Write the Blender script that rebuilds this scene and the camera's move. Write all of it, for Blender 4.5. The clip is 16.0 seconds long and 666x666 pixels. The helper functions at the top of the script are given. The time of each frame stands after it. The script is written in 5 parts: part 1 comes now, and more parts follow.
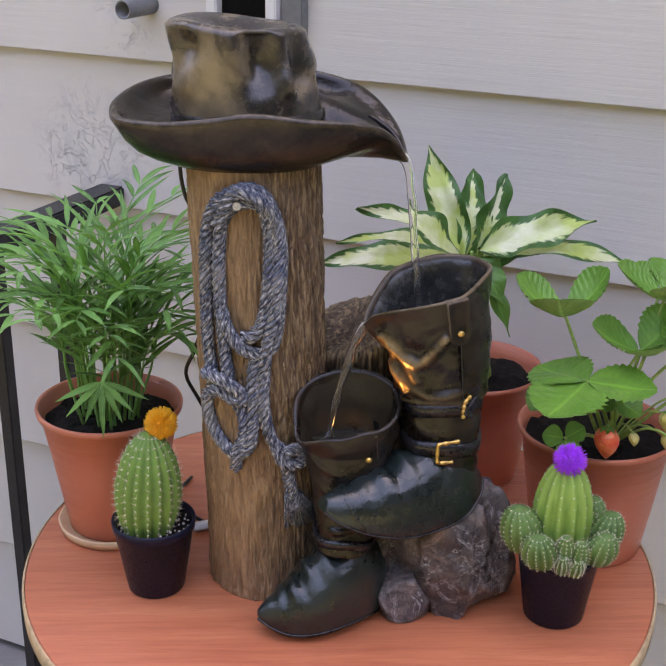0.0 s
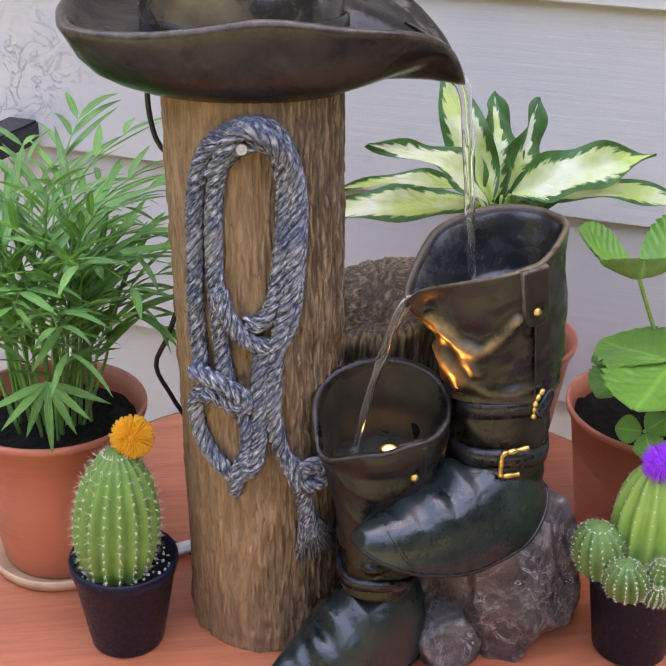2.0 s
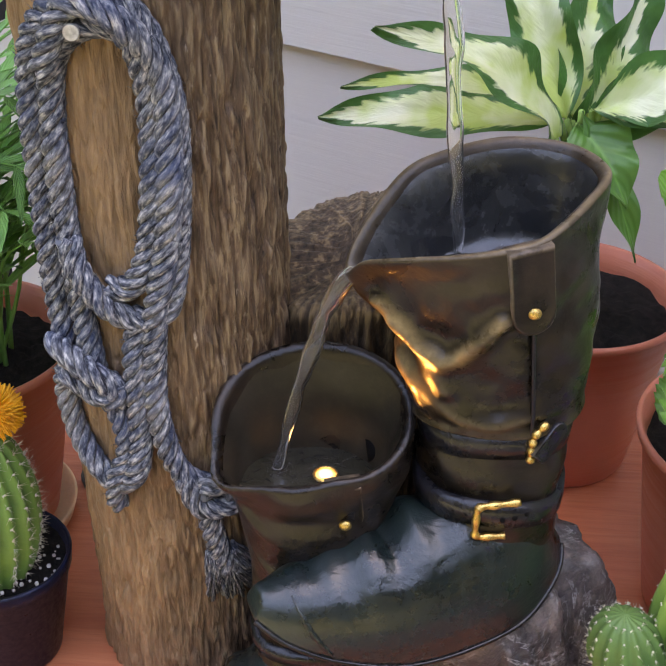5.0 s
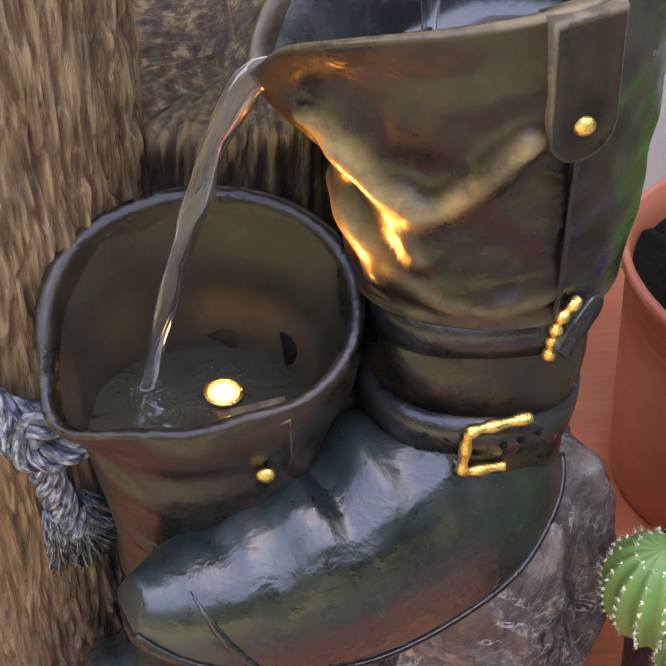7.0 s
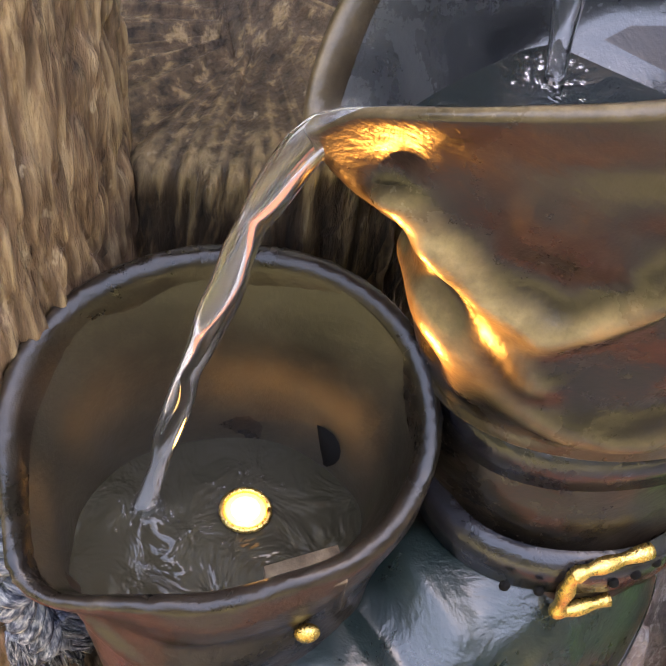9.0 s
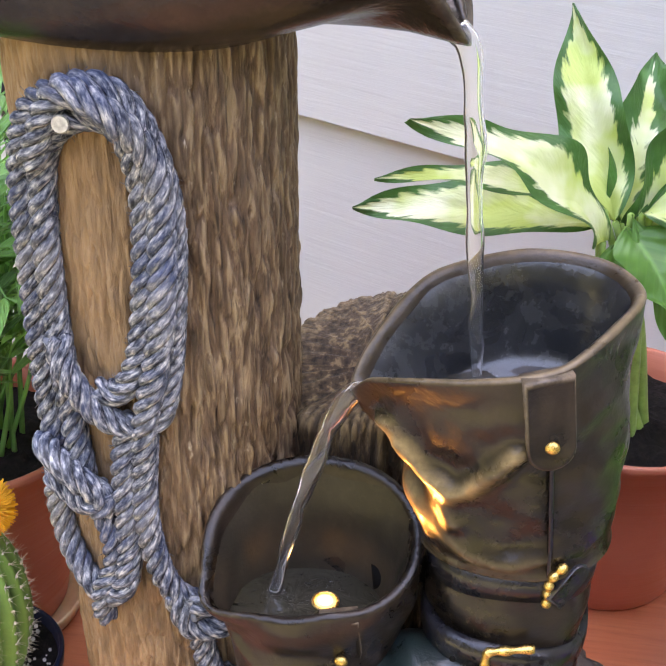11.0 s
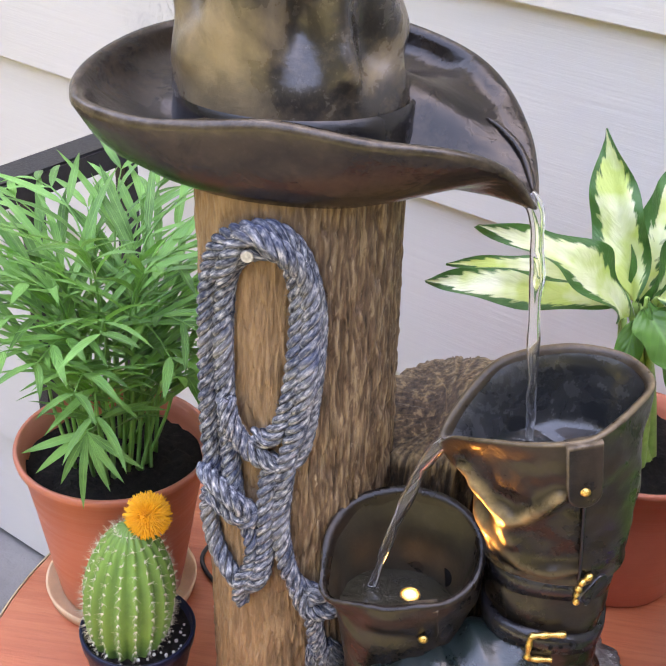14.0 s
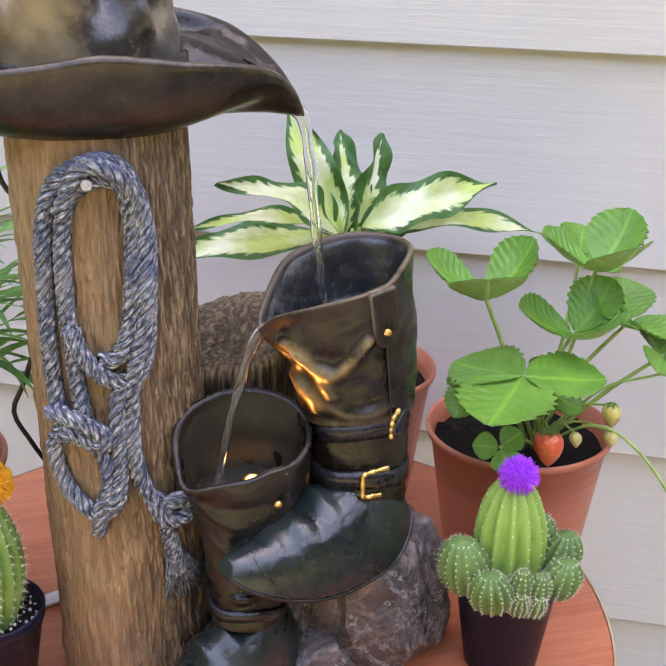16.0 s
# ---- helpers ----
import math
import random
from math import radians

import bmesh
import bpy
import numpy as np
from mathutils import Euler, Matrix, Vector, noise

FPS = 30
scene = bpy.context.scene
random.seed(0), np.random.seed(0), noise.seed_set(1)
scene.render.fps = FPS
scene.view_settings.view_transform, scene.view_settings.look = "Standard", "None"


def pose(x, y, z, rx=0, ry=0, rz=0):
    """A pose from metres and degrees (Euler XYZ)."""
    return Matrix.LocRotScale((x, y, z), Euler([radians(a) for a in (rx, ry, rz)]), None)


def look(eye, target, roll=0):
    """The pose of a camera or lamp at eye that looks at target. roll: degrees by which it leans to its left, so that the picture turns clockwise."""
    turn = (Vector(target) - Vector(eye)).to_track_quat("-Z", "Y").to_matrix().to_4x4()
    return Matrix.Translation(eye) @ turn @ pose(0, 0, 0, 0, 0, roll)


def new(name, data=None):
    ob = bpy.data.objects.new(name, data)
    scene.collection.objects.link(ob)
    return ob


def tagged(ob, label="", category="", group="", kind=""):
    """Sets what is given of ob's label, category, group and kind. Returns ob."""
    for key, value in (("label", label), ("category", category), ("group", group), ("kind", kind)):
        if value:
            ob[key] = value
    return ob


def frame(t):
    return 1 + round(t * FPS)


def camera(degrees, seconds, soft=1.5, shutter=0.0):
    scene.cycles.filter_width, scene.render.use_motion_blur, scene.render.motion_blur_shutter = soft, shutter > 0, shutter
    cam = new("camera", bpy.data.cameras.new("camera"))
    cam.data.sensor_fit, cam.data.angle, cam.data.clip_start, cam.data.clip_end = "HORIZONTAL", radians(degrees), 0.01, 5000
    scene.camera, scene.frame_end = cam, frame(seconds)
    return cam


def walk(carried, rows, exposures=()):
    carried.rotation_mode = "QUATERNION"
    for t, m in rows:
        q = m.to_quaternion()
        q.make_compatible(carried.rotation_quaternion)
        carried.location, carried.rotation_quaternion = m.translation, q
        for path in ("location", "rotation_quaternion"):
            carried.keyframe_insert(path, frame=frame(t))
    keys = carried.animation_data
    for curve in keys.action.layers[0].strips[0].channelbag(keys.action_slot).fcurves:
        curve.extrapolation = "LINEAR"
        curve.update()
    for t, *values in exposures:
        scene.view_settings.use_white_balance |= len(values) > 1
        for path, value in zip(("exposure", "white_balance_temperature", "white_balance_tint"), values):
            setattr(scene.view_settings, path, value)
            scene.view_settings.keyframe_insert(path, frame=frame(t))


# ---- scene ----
cam = camera(31.42, 16.0)
walk(cam, [
    (0, look((0.0228, -1.1549, 0.7712), (0.0641, -0.2294, 0.3948), 0.80)),
    (0.5, look((-0.0304, -1.0582, 0.7542), (0.0425, -0.1387, 0.3679), 1.52)),
    (1, look((-0.0864, -0.9709, 0.7424), (0.0279, -0.0606, 0.3445), 2.38)),
    (1.5, look((-0.1198, -0.8927, 0.7213), (0.0276, 0.0045, 0.3051), 2.02)),
    (2, look((-0.0794, -0.8561, 0.6984), (0.0612, 0.0346, 0.2663), 1.52)),
    (2.5, look((0.0559, -0.8192, 0.6839), (0.1131, 0.0730, 0.2359), 1.43)),
    (3, look((0.1732, -0.8028, 0.6785), (0.1357, 0.0864, 0.2224), 1.20)),
    (3.5, look((0.2400, -0.7995, 0.6741), (0.1678, 0.0862, 0.2154), 1.04)),
    (4, look((0.2099, -0.7474, 0.6555), (0.1244, 0.1351, 0.1929), 1.16)),
    (4.2, look((0.1884, -0.7141, 0.6526), (0.0978, 0.1647, 0.1841), 1.27)),
    (6.3, look((0.0892, -0.4158, 0.5511), (0.1680, 0.3502, -0.0869), 3.28)),
    (6.5, look((0.0857, -0.4056, 0.5344), (0.1797, 0.3611, -0.1007), 3.84)),
    (7, look((0.0877, -0.3648, 0.5086), (0.1975, 0.3761, -0.1539), 4.43)),
    (7.5, look((0.0626, -0.3166, 0.4849), (0.2063, 0.3849, -0.2132), 6.73)),
    (8, look((0.0617, -0.2691, 0.4747), (0.2289, 0.3909, -0.2577), 8.10)),
    (8.5, look((0.0670, -0.2248, 0.4778), (0.2371, 0.3931, -0.2899), 9.07)),
    (8.7, look((0.0629, -0.2199, 0.4801), (0.2348, 0.4025, -0.2835), 9.13)),
    (10.8, look((0.1786, -0.5096, 0.5989), (0.0504, 0.3406, 0.0883), 1.07)),
    (11, look((0.1581, -0.5174, 0.6309), (0.0403, 0.3430, 0.1352), 1.67)),
    (11.5, look((0.1382, -0.5451, 0.6693), (-0.0193, 0.3330, 0.2175), 2.23)),
    (12, look((0.1275, -0.5824, 0.6971), (-0.0439, 0.2967, 0.2525), 2.12)),
    (12.5, look((0.1216, -0.6040, 0.7351), (-0.0461, 0.2661, 0.2716), 1.89)),
    (13, look((0.1177, -0.5966, 0.7589), (-0.0318, 0.2618, 0.2682), 2.00)),
    (13.5, look((0.1076, -0.6047, 0.7753), (-0.0207, 0.2444, 0.2628), 2.83)),
    (14, look((0.1248, -0.6817, 0.7788), (-0.0029, 0.1712, 0.2727), 2.93)),
    (14.5, look((0.1321, -0.7663, 0.7490), (0.0302, 0.1086, 0.2755), 2.38)),
    (15, look((0.0850, -0.7965, 0.7131), (0.0836, 0.1125, 0.2961), 1.78)),
    (15.5, look((-0.0122, -0.8426, 0.6960), (0.1447, 0.0625, 0.3008), 1.01)),
    (16, look((-0.0669, -0.8830, 0.6814), (0.1783, 0.0077, 0.2986), 0.93)),
], [(0, 3.07, 8300, 29), (0.5, 3.38, 8200, 29), (1, 3.43, 8200, 29), (2, 3.48, 8200, 28), (3.5, 3.48, 8300, 26), (4.2, 3.38, 8300, 26), (6.5, 3.64, 8400, 23), (7.5, 4.17, 8600, 23), (8.5, 4.29, 9100, 22), (11, 3.97, 8400, 26), (11.5, 3.82, 8400, 26), (12.5, 3.97, 8400, 26), (13.5, 4.02, 8400, 26), (14.5, 3.72, 8300, 26), (16, 3.67, 8400, 26)])

# ---- plan ----
SUN_TURN, SUN_UP, SUN, SKY = 40, 58, 5.0, 0.15
WALL_Y, WALL_K, LAP_TOP = 0.56, -0.52, 0.477
RAIL_S, RAIL_Z, RAIL_DIR, RAIL_POSTS = -0.28, 0.277, (-0.461, -0.887), (0.147, 0.288, 0.429, 0.57, 0.711, 0.852, 0.993)
PIPE_S, PIPE_Z, VENT_S = -0.196, 0.559, -0.028


def part(name, bm, mat, parent, label="", smooth=True, kind=""):
    """Link a bmesh given in world metres as one mesh under a thing or a part."""
    root = parent
    while root.parent:
        root = root.parent
    bm.transform(Matrix.Translation(-root.location))
    me = bpy.data.meshes.new(name)
    bm.to_mesh(me)
    bm.free()
    for p in me.polygons:
        p.use_smooth = smooth
    me.materials.append(mat)
    ob = new(name, me)
    ob.parent = parent
    tagged(ob, label, kind=kind)
    return ob


def thing(name, loc, label, category, group="", kind=""):
    ob = new(name)
    ob.empty_display_size = 0.02
    ob.location = loc
    return tagged(ob, label, category, group, kind)


def single(name, bm, mat, label, category, kind="", smooth=True):
    me = bpy.data.meshes.new(name)
    bm.to_mesh(me)
    bm.free()
    for p in me.polygons:
        p.use_smooth = smooth
    me.materials.append(mat)
    return tagged(new(name, me), label, category, kind=kind)


def loft(rings, cap0=True, cap1=True, bm=None, closed=True):
    bm = bm or bmesh.new()
    rows = [[bm.verts.new(p) for p in r] for r in rings]
    n = len(rows[0])
    for a, b in zip(rows, rows[1:]):
        for i in range(n if closed else n - 1):
            j = (i + 1) % n
            bm.faces.new((a[i], a[j], b[j], b[i]))
    if cap0:
        bm.faces.new(rows[0][::-1])
    if cap1:
        bm.faces.new(rows[-1])
    return bm


def ring(c, rx, ry, n=48, z=None, power=2.0):
    out = []
    for i in range(n):
        a = 2 * math.pi * i / n
        ca, sa = math.cos(a), math.sin(a)
        k = (abs(ca) ** power + abs(sa) ** power) ** (-1 / power)
        out.append(Vector((c[0] + rx * ca * k, c[1] + ry * sa * k, z(a) if z else c[2])))
    return out


def lathe(profile, c=(0, 0, 0), n=48, bm=None):
    return loft([ring((c[0], c[1], c[2] + z), r, r, n) for r, z in profile], bm=bm)


def smooth_path(pts, step):
    """Catmull-Rom through the points, resampled about every step metres."""
    P = [Vector(p) for p in pts]
    P = [P[0] * 2 - P[1]] + P + [P[-1] * 2 - P[-2]]
    out = []
    for i in range(1, len(P) - 2):
        a, b, c, d = P[i - 1:i + 3]
        n = max(2, int((c - b).length / step))
        for k in range(n):
            t = k / n
            out.append(0.5 * ((2 * b) + (c - a) * t + (2 * a - 5 * b + 4 * c - d) * t * t + (3 * b - a - 3 * c + d) * t ** 3))
    out.append(P[-2])
    return out


def frames_along(path):
    """Tangent, side and up at each point of a path, with little twist."""
    out = []
    up = Vector((0, -1, 0.01))
    for i, p in enumerate(path):
        t = (path[min(i + 1, len(path) - 1)] - path[max(i - 1, 0)]).normalized()
        up = up - t * up.dot(t)
        if up.length < 1e-4:
            up = t.orthogonal()
        up.normalize()
        out.append((t, t.cross(up).normalized(), up.copy()))
    return out


def tube(path, radius, n=8, bm=None, squash=1.0, uvs=False):
    path = [Vector(p) for p in path]
    start = len(bm.faces) if bm else 0
    rings = []
    m = len(path) - 1
    for i, (p, (t, s, u)) in enumerate(zip(path, frames_along(path))):
        r = radius(i / m) if callable(radius) else radius
        rings.append([p + s * r * math.cos(2 * math.pi * k / n) + u * r * squash * math.sin(2 * math.pi * k / n) for k in range(n)])
    bm = loft(rings, bm=bm)
    if uvs:
        layer = bm.loops.layers.uv.verify()
        d = [0.0]
        for a, b in zip(path, path[1:]):
            d.append(d[-1] + (b - a).length)
        bm.faces.ensure_lookup_table()
        for j in range(m * n):
            i, k = divmod(j, n)
            for l, (x, y) in zip(bm.faces[start + j].loops, ((k, i), (k + 1, i), (k + 1, i + 1), (k, i + 1))):
                l[layer].uv = (x / n, d[y])
    return bm


def blob(c, r, sub=4, bm=None):
    bm = bm or bmesh.new()
    v = bmesh.ops.create_icosphere(bm, subdivisions=sub, radius=1)["verts"]
    for w in v:
        w.co = Vector((c[0] + w.co.x * r[0], c[1] + w.co.y * r[1], c[2] + w.co.z * r[2]))
    return bm


def box(c, s, bm=None, turn=0.0, bevel=0.0):
    own = bmesh.new()
    bmesh.ops.create_cube(own, size=1)
    for v in own.verts:
        v.co = Vector((v.co.x * s[0], v.co.y * s[1], v.co.z * s[2]))
    if bevel:
        bmesh.ops.bevel(own, geom=own.edges[:], offset=bevel, segments=2, affect="EDGES")
    own.transform(Matrix.Translation(c) @ Matrix.Rotation(turn, 4, "Z"))
    if bm is None:
        return own
    me = bpy.data.meshes.new("joined")
    own.to_mesh(me)
    bm.from_mesh(me)
    own.free()
    return bm


def nz(p, s, seed=0.0):
    return noise.noise(Vector((p[0] * s + seed, p[1] * s + seed * 1.7, p[2] * s - seed)))


def leaf(bm, base, tip, width, up=(0, 0, 1), arch=0.12, fold=0.25, rows=10, cols=4, widest=0.42, wave=0.0, tooth=0.0, sharp=1.0, curl=0.0):
    """A leaf blade from base to tip, with its length and width as UV."""
    uv = bm.loops.layers.uv.verify()
    b, t = Vector(base), Vector(tip)
    axis = t - b
    length = axis.length
    axis = axis.normalized()
    up = Vector(up)
    up = (up - axis * up.dot(axis))
    up = up.normalized() if up.length > 1e-4 else axis.orthogonal().normalized()
    side = axis.cross(up)
    grid = []
    for i in range(rows + 1):
        v = i / rows
        e = math.log(0.5) / math.log(widest)
        w = max(0.02, math.sin(math.pi * min(1, v ** e)) ** sharp) * width / 2
        if i in (0, rows):
            w = width * 0.01
        row = []
        for k in range(cols + 1):
            u = k / cols * 2 - 1
            ww = w * (1 + tooth * (i % 2) * (abs(u) > 0.95))
            h = arch * length * math.sin(math.pi * v) + fold * abs(u) * w + wave * width * math.sin(v * 14 + u * 2) * abs(u) - curl * length * v * v
            fwd = tooth * 0.4 * length / rows * (i % 2) * (abs(u) > 0.95)
            row.append((bm.verts.new(b + axis * (v * length + fwd) + side * u * ww + up * h), (u * 0.5 + 0.5, v)))
        grid.append(row)
    for i in range(rows):
        for k in range(cols):
            q = (grid[i][k], grid[i][k + 1], grid[i + 1][k + 1], grid[i + 1][k])
            f = bm.faces.new([x[0] for x in q])
            for l, x in zip(f.loops, q):
                l[uv].uv = x[1]
    return bm


# ---- world and light ----
world = bpy.data.worlds.new("sky")
scene.world = world
world.use_nodes = True
wn = world.node_tree
sky = wn.nodes.new("ShaderNodeTexSky")
sky.sky_type = "NISHITA"
sky.sun_disc = False
sky.sun_elevation = radians(SUN_UP)
sky.sun_rotation = radians(SUN_TURN)
sky.dust_density = 2.5
wn.nodes["Background"].inputs["Strength"].default_value = SKY
wn.links.new(sky.outputs["Color"], wn.nodes["Background"].inputs["Color"])
sun = new("sun", bpy.data.lights.new("sun", "SUN"))
sun.data.energy = SUN
sun.data.angle = radians(0.6)
sun.data.color = (1.0, 0.95, 0.86)
sun.matrix_world = look((0, 0, 0), (math.sin(radians(SUN_TURN)) * -math.cos(radians(SUN_UP)), math.cos(radians(SUN_TURN)) * -math.cos(radians(SUN_UP)), -math.sin(radians(SUN_UP))))


# ---- materials ----
class Mat:
    """A principled material with short calls for its nodes."""

    def __init__(self, name, color, rough=0.6, metal=0.0, spec=0.5, coat=0.0):
        self.m = bpy.data.materials.new(name)
        self.m.use_nodes = True
        self.t = self.m.node_tree
        self.p = self.t.nodes["Principled BSDF"]
        self.set("Base Color", (*color, 1))
        self.set("Roughness", rough)
        self.set("Metallic", metal)
        self.set("Specular IOR Level", spec)
        self.set("Coat Weight", coat)
        self.co = self.t.nodes.new("ShaderNodeTexCoord").outputs["Object"]

    def set(self, key, value):
        self.p.inputs[key].default_value = value

    def to(self, out, key):
        self.t.links.new(out, self.p.inputs[key])

    def scaled(self, scale, src=None):
        n = self.t.nodes.new("ShaderNodeMapping")
        n.inputs["Scale"].default_value = scale
        self.t.links.new(src or self.co, n.inputs["Vector"])
        return n.outputs["Vector"]

    def noise(self, scale, detail=5, rough=0.6, stretch=(1, 1, 1), distort=0.0):
        n = self.t.nodes.new("ShaderNodeTexNoise")
        n.inputs["Scale"].default_value = scale
        n.inputs["Detail"].default_value = detail
        n.inputs["Roughness"].default_value = rough
        n.inputs["Distortion"].default_value = distort
        self.t.links.new(self.scaled(stretch), n.inputs["Vector"])
        return n.outputs["Fac"]

    def voronoi(self, scale, feature="F1", stretch=(1, 1, 1)):
        n = self.t.nodes.new("ShaderNodeTexVoronoi")
        n.feature = feature
        n.inputs["Scale"].default_value = scale
        self.t.links.new(self.scaled(stretch), n.inputs["Vector"])
        return n.outputs["Distance"]

    def ramp(self, fac, stops):
        n = self.t.nodes.new("ShaderNodeValToRGB")
        e = n.color_ramp.elements
        while len(e) < len(stops):
            e.new(0.5)
        for el, (pos, col) in zip(e, stops):
            el.position = pos
            el.color = (*col, 1) if len(col) == 3 else col
        self.t.links.new(fac, n.inputs["Fac"])
        return n.outputs["Color"]

    def grey(self, fac, a, b, lo=0.0, hi=1.0):
        n = self.t.nodes.new("ShaderNodeMapRange")
        for key, v in (("From Min", a), ("From Max", b), ("To Min", lo), ("To Max", hi)):
            n.inputs[key].default_value = v
        self.t.links.new(fac, n.inputs["Value"])
        return n.outputs["Result"]

    def mix(self, fac, a, b, blend="MIX"):
        n = self.t.nodes.new("ShaderNodeMix")
        n.data_type = "RGBA"
        n.blend_type = blend
        for sock, v in ((n.inputs[0], fac), (n.inputs[6], a), (n.inputs[7], b)):
            if isinstance(v, tuple):
                sock.default_value = (*v, 1)
            elif isinstance(v, (int, float)):
                sock.default_value = v
            else:
                self.t.links.new(v, sock)
        return n.outputs[2]

    def math(self, op, a, b):
        n = self.t.nodes.new("ShaderNodeMath")
        n.operation = op
        for sock, v in zip(n.inputs, (a, b)):
            if isinstance(v, (int, float)):
                sock.default_value = v
            else:
                self.t.links.new(v, sock)
        return n.outputs[0]

    def bump(self, fac, dist, strength=1.0):
        n = self.t.nodes.new("ShaderNodeBump")
        n.inputs["Distance"].default_value = dist
        n.inputs["Strength"].default_value = strength
        self.t.links.new(fac, n.inputs["Height"])
        old = self.p.inputs["Normal"].links
        if old:
            self.t.links.new(old[0].from_socket, n.inputs["Normal"])
        self.to(n.outputs["Normal"], "Normal")

    def see_through(self, amount, color):
        """Let part of the light pass through a thin leaf."""
        tr = self.t.nodes.new("ShaderNodeBsdfTranslucent")
        mx = self.t.nodes.new("ShaderNodeMixShader")
        mx.inputs[0].default_value = amount
        self.t.links.new(color, tr.inputs["Color"])
        self.t.links.new(self.p.outputs[0], mx.inputs[1])
        self.t.links.new(tr.outputs[0], mx.inputs[2])
        self.t.links.new(mx.outputs[0], self.t.nodes["Material Output"].inputs["Surface"])

    def uv(self):
        n = self.t.nodes.new("ShaderNodeTexCoord")
        s = self.t.nodes.new("ShaderNodeSeparateXYZ")
        self.t.links.new(n.outputs["UV"], s.inputs[0])
        return s.outputs

    def random(self):
        return self.t.nodes.new("ShaderNodeObjectInfo").outputs["Random"]

    def island(self):
        return self.t.nodes.new("ShaderNodeNewGeometry").outputs["Random Per Island"]

    def pointy(self):
        return self.t.nodes.new("ShaderNodeNewGeometry").outputs["Pointiness"]


def simple(name, color, rough=0.5, var=0.25, scale=40, metal=0.0, spec=0.5, bump=0.0, stretch=(1, 1, 1), coat=0.0):
    m = Mat(name, color, rough, metal, spec, coat)
    n = m.noise(scale, stretch=stretch)
    dark = tuple(c * (1 - var) for c in color)
    light = tuple(min(1, c * (1 + var)) for c in color)
    m.to(m.ramp(n, [(0.3, dark), (0.7, light)]), "Base Color")
    n2 = m.noise(scale * 7, stretch=stretch)
    m.to(m.grey(n2, 0.3, 0.7, max(0.02, rough - 0.1), min(1, rough + 0.1)), "Roughness")
    if bump:
        m.bump(n2, bump)
    return m.m


def siding_paint():
    m = Mat("siding_paint", (0.6, 0.58, 0.53), 0.55)
    big = m.noise(1.6, 3)
    grain = m.noise(30, 6, 0.7, (0.15, 0.15, 4))
    col = m.mix(m.grey(big, 0.3, 0.7), (0.57, 0.55, 0.51), (0.65, 0.63, 0.58))
    col = m.mix(m.grey(grain, 0.35, 0.75, 0.0, 0.13), col, (0.5, 0.48, 0.45))
    near = None
    for centre, reach in (((-0.275, 0.125, 1.045), 0.15), ((-0.225, 0.10, 1.25), 0.07), ((-0.33, 0.15, 1.04), 0.09)):
        sep = m.t.nodes.new("ShaderNodeVectorMath")
        sep.operation = "DISTANCE"
        m.t.links.new(m.co, sep.inputs[0])
        sep.inputs[1].default_value = centre
        k = m.grey(sep.outputs["Value"], reach * 0.3, reach, 1.0, 0.0)
        near = k if near is None else m.math("MAXIMUM", near, k)
    flake = m.noise(22, 8, 0.72, (1, 1, 1.0), 1.2)
    edge = m.math("ABSOLUTE", m.math("SUBTRACT", flake, 0.5), 0)
    crack = m.math("MULTIPLY", m.grey(edge, 0.0, 0.013, 1.0, 0.0), m.grey(m.noise(14, 3), 0.42, 0.5))
    col = m.mix(m.math("MULTIPLY", m.math("MULTIPLY", crack, near), 0.16), col, (0.24, 0.24, 0.25))
    grime = m.math("MULTIPLY", m.grey(m.noise(26, 9, 0.78, (1, 1, 0.6), 0.6), 0.5, 0.6), m.math("MULTIPLY", m.math("MULTIPLY", near, m.grey(m.noise(9, 4), 0.4, 0.6)), 0.6))
    col = m.mix(grime, col, (0.3, 0.31, 0.33))
    m.to(col, "Base Color")
    m.bump(grain, 0.0008)
    m.bump(m.math("MULTIPLY", crack, near), -0.0005)
    return m.m


